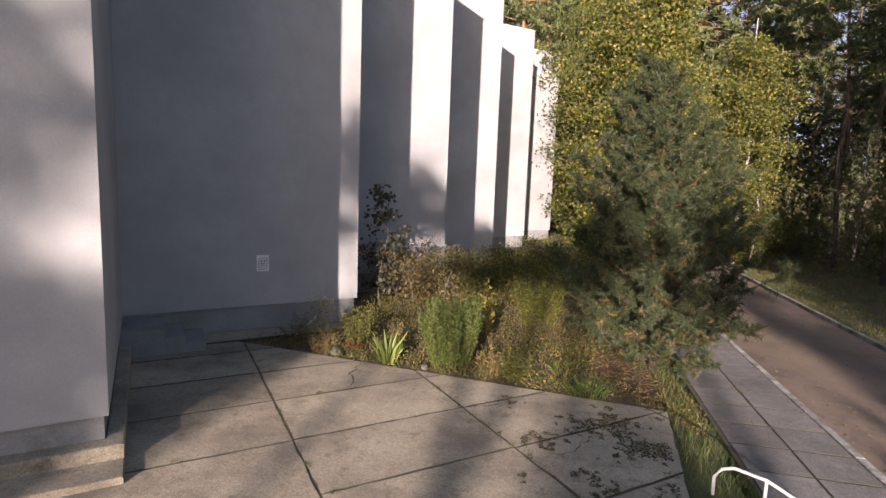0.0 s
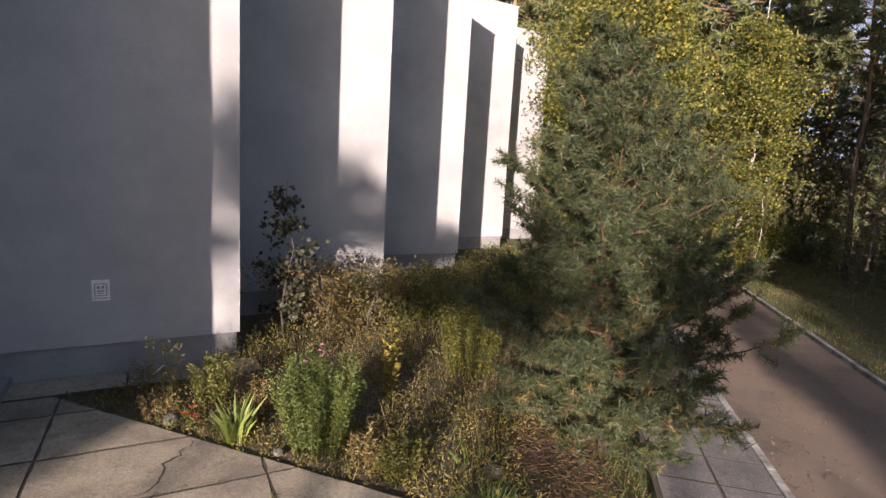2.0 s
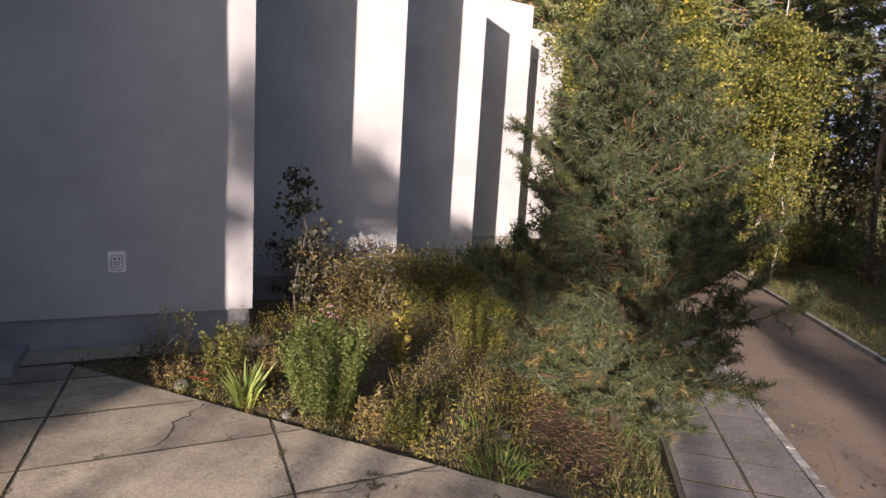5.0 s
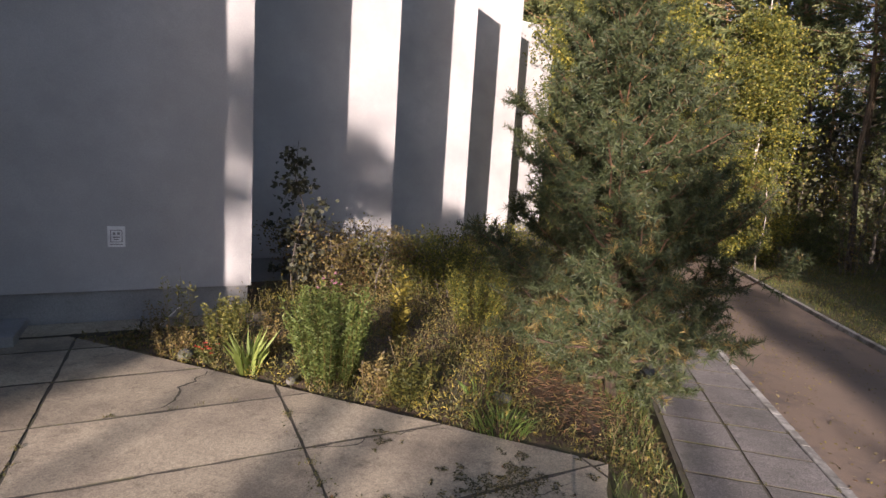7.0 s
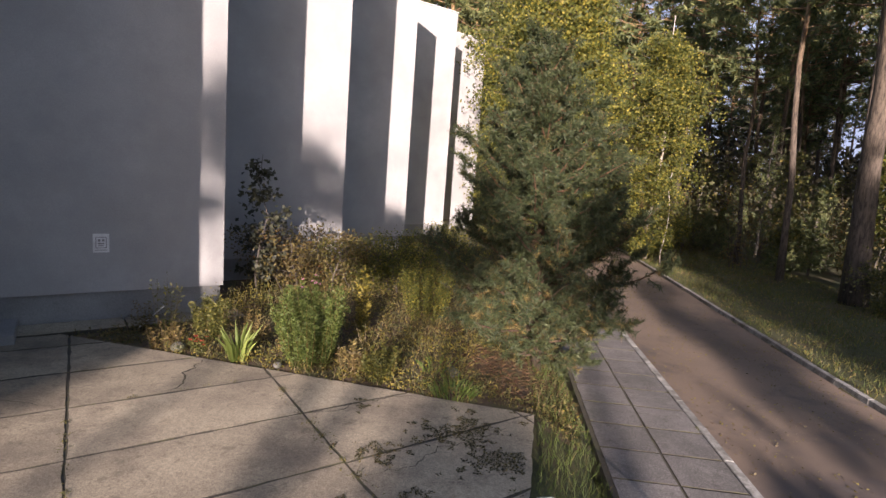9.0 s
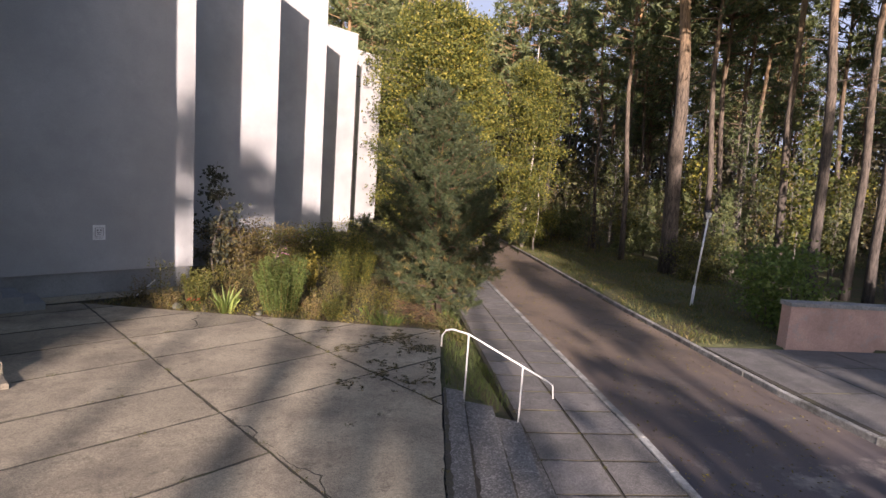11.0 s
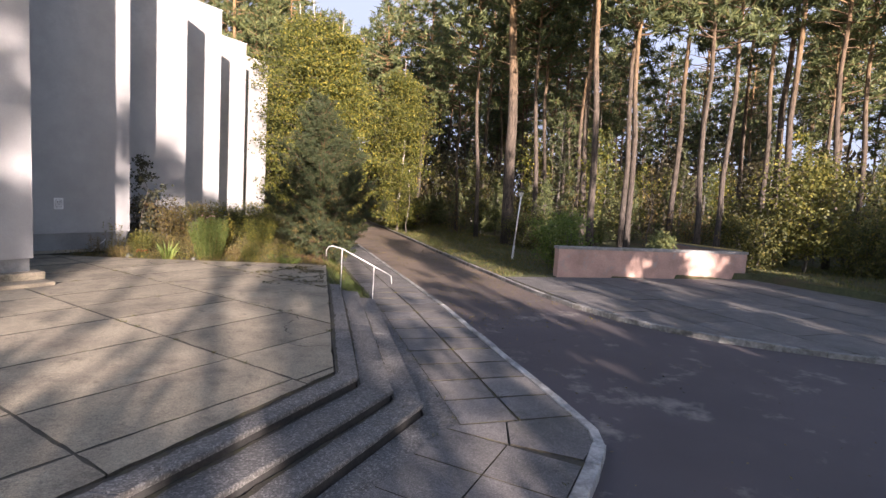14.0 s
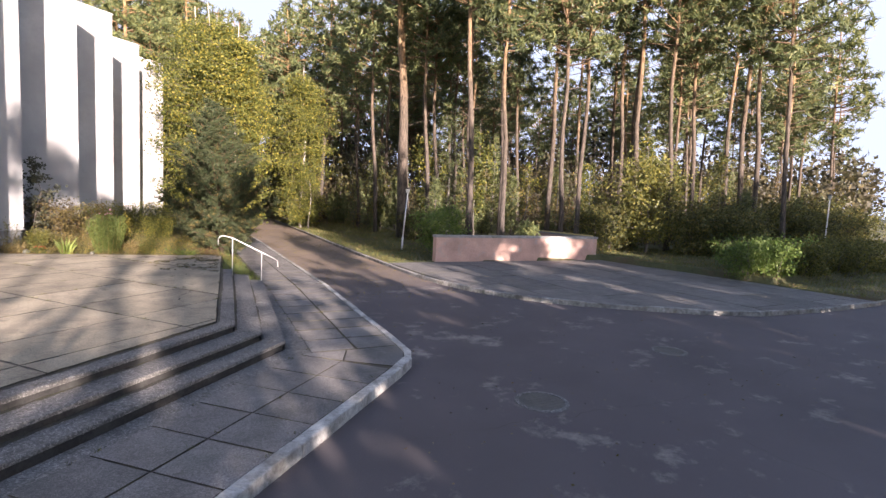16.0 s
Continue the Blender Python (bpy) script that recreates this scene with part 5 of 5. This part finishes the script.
# loose growth that covers the bed
n = 15000
px, py = rng.uniform(-6.3, 3.3, n), 9.7 + rng.uniform(0, 1, n) ** 1.3 * 17.5
edge = 10.68 - 0.187 * (px + 1.5)
wall = np.where(px < -3.83, 13.8, 13.6 + (px + 3.83) * 4.6)
keep = (py > edge + 0.02) & (py < wall + 0.5) & (px < 2.2 + 0.06 * py)
keep &= ~((px < -4.0) & ((px - ENDS[1].x) * -B.x + (py - ENDS[1].y) * -B.y < 0.7))
keep &= ((px - 2.5) ** 2 + (py - 12.45) ** 2 > 0.75 ** 2 * rng.uniform(0.3, 1.6, n))
keep &= ((px - 2.05) ** 2 + (py - 11.45) ** 2 > 0.85 ** 2 * rng.uniform(0.5, 1.5, n))
px, py = px[keep], py[keep]
pz = np.array([ground_z(x, y) for x, y in zip(px, py)])
dens = np.array([noise.noise((x * 0.7, y * 0.7, 5)) for x, y in zip(px, py)])
high = np.clip(0.30 + 0.30 * dens + 0.10 * rng.normal(size=len(px)), 0.08, 0.8) * (0.35 + 0.65 * np.clip((py - edge[keep]) / 1.0, 0, 1))
per = 9
roots = np.repeat(np.stack([px, py, pz], 1), per, 0)
g = rng.uniform(0.05, 1.0, (len(roots), 1))
roots = roots + np.concatenate([rng.normal(size=(len(roots), 2)) * 0.05, g * np.repeat(high, per)[:, None]], 1)
ways = unit(ball(len(roots)) + np.array([0, 0, 0.7]))
v, f = leaf_mesh(roots, ways, rng.uniform(0.03, 0.075, len(roots)), 0.018)
pick = np.clip((np.repeat(dens, per) * 1.6 + rng.normal(size=len(roots)) * 0.5 + 1.2), 0, 2.99).astype(int)
weeds = thing("bed_growth", "dense mixed weeds, dry leaves and herbs covering the bed", "undergrowth", kind="stuff")
quick("weed_leaves", v, f, [BROWN_LEAF, GRASS, YELLOW_LEAF], weeds, "", pick)
stalk = rng.choice(len(px), 2600, replace=False)
v, f = blade_mesh(np.stack([px, py, pz], 1)[stalk], unit(ball(len(stalk)) * 0.35 + np.array([0, 0, 1.0])), high[stalk] * 1.35, 0.010)
quick("weed_stalks", v, f, [DRY, GRASS], weeds, "", rng.integers(0, 2, len(stalk)))


def lawn(name, label, n, inside, box_, length, width, mats):
    x, y = rng.uniform(box_[0], box_[1], n), rng.uniform(box_[2], box_[3], n)
    ok = np.array([inside(a, b) for a, b in zip(x, y)])
    x, y = x[ok], y[ok]
    roots = np.stack([x, y, [ground_z(a, b) for a, b in zip(x, y)]], 1)
    tall = np.array([0.75 + 0.8 * noise.noise((a * 0.9, b * 0.9, 1)) for a, b in zip(x, y)])
    v, f = blade_mesh(roots, unit(ball(len(x)) * 0.55 + np.array([0, 0, 1.0])), length * np.clip(tall, 0.25, 1.6) * rng.uniform(0.6, 1.2, len(x)), width)
    return tagged(quick(name, v, f, mats, None, "", rng.choice(len(mats), len(x), p=[0.8, 0.2])), label, "grass", kind="stuff")


lawn("strip_grass", "long grass and weeds on the strip beside the pavement", 15000, lambda x, y: (0.76 + 0.145 * y if y < 10.1 else kerb_x(y) - 2.7) < x < kerb_x(y) - 1.82 and y > 6.95, (1.6, 4.2, 6.9, 20), 0.24, 0.009, [MID_LEAF, GRASS])
lawn("verge_grass", "sunlit grass verge along the lane and wood", 42000, lambda x, y: far_x(y) + 0.16 < x < far_x(y) + 7 and y > 10.95 and not (11.0 < x < 21.2 and y < 11.1), (8, 18, 10.8, 42), 0.16, 0.02, [GRASS, MID_LEAF])
lawn("verge_grass", "sunlit grass behind the apron", 26000, lambda x, y: x > 22.1 - max(0, y - 3.4) * 0.14 and y > -1.7 and not (x < 21.2 and y > 10), (18, 36, -1.8, 13), 0.14, 0.022, [GRASS, MID_LEAF])

# leaning white stick and stones in the bed
stick = part("garden_stake", tube(bmesh.new(), [(0, 0, 0), (0.42, 0.1, 0.42)], [0.014, 0.012], 6), WHITE)
stick.matrix_basis = pose(-4.65, 12.05, 0.0)
tagged(stick, "thin white stake leaning in the bed", "stake")


def stone(x, y, r, z):
    bm = bmesh.new()
    bmesh.ops.create_icosphere(bm, subdivisions=2, radius=r)
    for v in bm.verts:
        v.co *= 1 + 0.25 * noise.noise(v.co * 9 + Vector((x * 7, y, 0)))
        v.co.z *= 0.7
    ob = part("stone", bm, FIELD_STONE, None, smooth=True)
    ob.matrix_basis = pose(x, y, z)
    return tagged(ob, "rounded grey field stone in the bed", "stone", "stones")


stone(-3.45, 11.2, 0.11, 0.04)
stone(1.0, 11.1, 0.13, 0.05)
stone(-1.7, 10.85, 0.07, 0.02)

# ---- handrail at the side steps ----
rail = thing("handrail", "white painted tube handrail with bent ends at the steps", "handrail")
pts = [(1.58, 6.48, 0.74), (1.58, 6.48, 0.90), (1.63, 6.47, 0.98), (1.72, 6.46, 1.0), (1.96, 6.43, 0.94), (2.75, 6.25, 0.53), (3.10, 6.17, 0.35), (3.18, 6.15, 0.29), (3.20, 6.14, 0.10)]
part("rail", tube(bmesh.new(), pts, 0.0135, 10), STEEL, rail, smooth=True)
part("post", tube(bmesh.new(), [(1.96, 6.43, -0.2), (1.96, 6.43, 0.94)], 0.013, 10), STEEL, rail, smooth=True)
part("post", tube(bmesh.new(), [(2.75, 6.25, -0.5), (2.75, 6.25, 0.53)], 0.013, 10), STEEL, rail, smooth=True)

# ---- stoop in the corner of the terrace ----
stoop = thing("stoop", "small flight of dark concrete steps in the building corner", "steps")
for k in range(3):
    u1, z1 = -3.30 - 0.34 * k, 0.155 * (k + 1)
    p, q = ENDS[1] + D * -5.72, ENDS[1] + D * u1
    poly = [p - B * 0.98, q - B * 0.98, q + B * 0.04, p + B * 0.04]
    part("tread", block([(a.x, a.y) for a in poly], 0.155 * k - 0.02 * (k > 0) if k else -0.1, z1, 0.012), PLINTH, stoop)

# ---- lamps ----


def street_lamp(x, y, height, lean, label):
    e = thing("street_lamp", label, "street lamp", pose(x, y, ground_z(x, y)))
    part("base_sleeve", tube(bmesh.new(), [(0, 0, -0.3), (lean * 0.22, 0, 0.7)], 0.052, 10), WHITE, e, "thicker white foot", smooth=True)
    part("post", tube(bmesh.new(), [(lean * 0.2, 0, 0.66), (lean, 0, height - 0.2)], [0.034, 0.03], 10), WHITE, e, smooth=True)
    lantern = part("lantern", tube(bmesh.new(), [(lean, 0, height - 0.22), (lean, 0, height - 0.16), (lean, 0, height)], [0.035, 0.085, 0.11], 8), STEEL, e, "small glass lantern")
    part("hood", tube(bmesh.new(), [(lean, 0, height), (lean, 0, height + 0.03), (lean, 0, height + 0.09)], [0.15, 0.14, 0.03], 8), DARK, lantern, "dark lantern hood")
    return e


street_lamp(11.9, 15.6, 3.25, 0.24, "leaning white lamp post on the grass verge")
street_lamp(34.1, 5.3, 3.9, 0.0, "white lamp post with a dark lantern by the hedge")


# ---- manholes ----
def manhole(x, y, r):
    e = thing("manhole_cover", "round iron manhole cover set in the asphalt", "manhole cover", pose(x, y, ROAD_Z), "manhole covers")
    bm = bmesh.new()
    for r0, r1, z0, z1 in ((r * 1.02, r * 1.22, 0.012, 0.006),):
        ring = [[bm.verts.new((q * math.cos(a), q * math.sin(a), z)) for a in np.linspace(0, math.tau, 40, endpoint=False)] for q, z in ((r0, -0.03), (r0, z0), (r1, z1), (r1 * 1.02, -0.03))]
        for a, b in zip(ring, ring[1:]):
            for k in range(40):
                bm.faces.new((a[k], a[(k + 1) % 40], b[(k + 1) % 40], b[k]))
    part("collar", bm, STEP, e, "pale concrete collar")
    lid = part("lid", tube(bmesh.new(), [(0, 0, -0.03), (0, 0, 0.006), (0, 0, 0.012)], [r, r, r * 0.97], 40), RIM, e)
    for k in range(7):
        o = (k - 3) * r * 0.24
        h = math.sqrt(max(0, (0.85 * r) ** 2 - o * o))
        part("rib", block([(-h, o - 0.012), (h, o - 0.012), (h, o + 0.012), (-h, o + 0.012)], 0.012, 0.0145), RIM, lid)
    return e


manhole(4.80, -3.95, 0.34)
manhole(9.3, -2.85, 0.30)

# ---- hedge: clipped bushes in a row ----
for k, (x, y, size, leaf) in enumerate(((22.9, 2.9, 1.2, BRIGHT_LEAF), (24.0, 2.8, 1.15, BRIGHT_LEAF), (25.4, 2.8, 1.12, GREEN_LEAF), (27.0, 2.75, 1.12, GREEN_LEAF), (28.8, 2.7, 1.12, GREEN_LEAF), (30.8, 2.6, 1.15, GREEN_LEAF), (33.0, 2.5, 1.15, GREEN_LEAF))):
    put(leafy("hedge_bush", "clipped bright green hedge bush" if leaf is BRIGHT_LEAF else "clipped dark green hedge bush", "hedge", 1.5, 0.018, 0.85, 0.02, 5200, 0.085, leaf, TWIG, "hedge", 80, 0, 9, 0.25, 0.3), [(x, y, 40 * k, size)])

# board on the planter
e = q1 - bx * 0.16
board = part("board", tube(bmesh.new(), [(e.x, e.y + 0.15, 0.76), (e.x - 0.9, e.y + 4.8, 0.78)], 0.035, 4), WOOD)
tagged(board, "long yellow wooden batten lying on the planter coping", "board")

# fallen leaves and moss on the slabs and the lane
def litter(name, label, n, inside, box_, z, size, mats, slim=0.55, follow=False):
    x, y = rng.uniform(box_[0], box_[1], n), rng.uniform(box_[2], box_[3], n)
    ok = np.array([inside(a, b) for a, b in zip(x, y)])
    x, y = x[ok], y[ok]
    roots = np.stack([x, y, [ground_z(a, b) + z for a, b in zip(x, y)] if follow else np.full(len(x), z)], 1)
    w = unit(ball(len(x)) * np.array([1, 1, 0.12]) + np.array([0, 0, 0.10]))
    v, f = leaf_mesh(roots, w, size * rng.uniform(0.6, 1.3, len(x)), size * slim)
    if not follow:
        v[:, 2] = np.maximum(v[:, 2], z + 0.001)
    return tagged(quick(name, v, f, mats, None, "", rng.integers(0, len(mats), len(x))), label, "fallen leaves", kind="stuff")


MOSS = leaf_material("moss", [(0, (0.035, 0.035, 0.018)), (0.6, (0.06, 0.055, 0.025)), (1, (0.09, 0.085, 0.03))], 0.1, 0.95)
litter("leaf_litter", "dark rotting leaves and moss at the terrace corner", 30000, lambda x, y: noise.noise((x * 1.9, y * 1.9, 9)) + 0.9 * noise.noise((x * 9, y * 9, 2)) > 0.55 - 0.40 * ease(x + 0.16 * (y - 8), 0.2, 1.6) and x < 2.05 - (9.9 - y) * 0.147, (-0.3, 2.1, 6.6, 9.95), 0.005, 0.03, [MOSS, MOSS, MOSS, MOSS, BROWN_LEAF])
litter("leaf_litter", "small yellow birch leaves fallen on the lane", 6000, lambda x, y: kerb_x(y) + 0.05 < x < far_x(y) - 0.1 and noise.noise((x * 0.8, y * 0.5, 4)) > -0.25, (4, 9, 4, 30), ROAD_Z + 0.004, 0.05, [BROWN_LEAF, YELLOW_LEAF, DRY])
litter("leaf_litter", "dry leaves and needles scattered over the grass verge", 7000, lambda x, y: far_x(y) + 0.2 < x < far_x(y) + 6 and y > 10.95 and not (11.0 < x < 21.2 and y < 11.1) and noise.noise((x * 0.7, y * 0.7, 8)) > -0.15, (8, 17, 10.8, 40), 0.09, 0.055, [BROWN_LEAF, DRY, YELLOW_LEAF], 0.5, True)
litter("leaf_litter", "scattered fallen leaves on yard and pavement", 420, lambda x, y: True, (2.2, 15, -6, 4), ROAD_Z + 0.004, 0.05, [BROWN_LEAF, DRY])
NEEDLE_BED = leaf_material("fallen_needles", [(0, (0.09, 0.045, 0.025)), (0.6, (0.16, 0.08, 0.04)), (1, (0.24, 0.14, 0.07))], 0.1, 0.9)
litter("needle_litter", "reddish fallen pine needles under the young pine", 9000, lambda x, y: (x - 2.2) ** 2 + (y - 11.75) ** 2 < (1.3 + 0.4 * noise.noise((x, y, 3))) ** 2 and y > 10.2, (0.7, 4.2, 10.1, 14.0), 0.03, 0.10, [NEEDLE_BED, NEEDLE_BED, BROWN_LEAF], 0.12, True)
# small tufts of grass that grow out of the joints
tr = random.Random(12)
tuft = []
for k in range(90):
    u, v_ = (tr.choice((0.16, 2.52, 4.96, 4.96)), tr.uniform(-9.2, 1.0)) if k < 55 else (tr.uniform(0.3, 7), tr.choice(rows[6:13]))
    p = uv(u, v_)
    if within(OUT, p[0], p[1]) and p[1] > 0.5:
        tuft.append((p[0], p[1], 0.0))
for r in range(0, 24):
    for c in range(3):
        if tr.random() < 0.6:
            p = pave_at(c, r + tr.choice((0, tr.uniform(0, 1))))
            tuft.append((p[0], p[1], WALK_Z))
for r in range(0, 12):
    for c in range(3):
        if tr.random() < 0.75:
            p = org2 + W2 * (0.787 * r + tr.choice((0, tr.uniform(0, 0.75)))) + W2N * (0.83 * c)
            tuft.append((p.x, p.y, WALK_Z))
tuft = np.repeat(np.array(tuft), 16, 0)
tuft = tuft + rng.normal(size=tuft.shape) * np.array([0.028, 0.028, 0])
v, f = blade_mesh(tuft, unit(ball(len(tuft)) * 0.9 + np.array([0, 0, 0.9])), rng.uniform(0.015, 0.055, len(tuft)), 0.009)
tagged(quick("joint_grass", v, f, [MOSS, GRASS], None, "", rng.integers(0, 2, len(tuft))), "small tufts of grass in the paving joints", "grass", kind="stuff")
jx = lambda x, y: abs(x * 0.8 + y * 0.6 - 4.96) < 0.10 * (1 + noise.noise((x * 3, y * 3, 1))) or abs(x * 0.8 + y * 0.6 - 2.52) < 0.03
litter("joint_moss", "moss and weeds in the slab joints", 9000, jx, (-4.5, 1.7, 3, 10), 0.006, 0.03, [MOSS, GRASS])
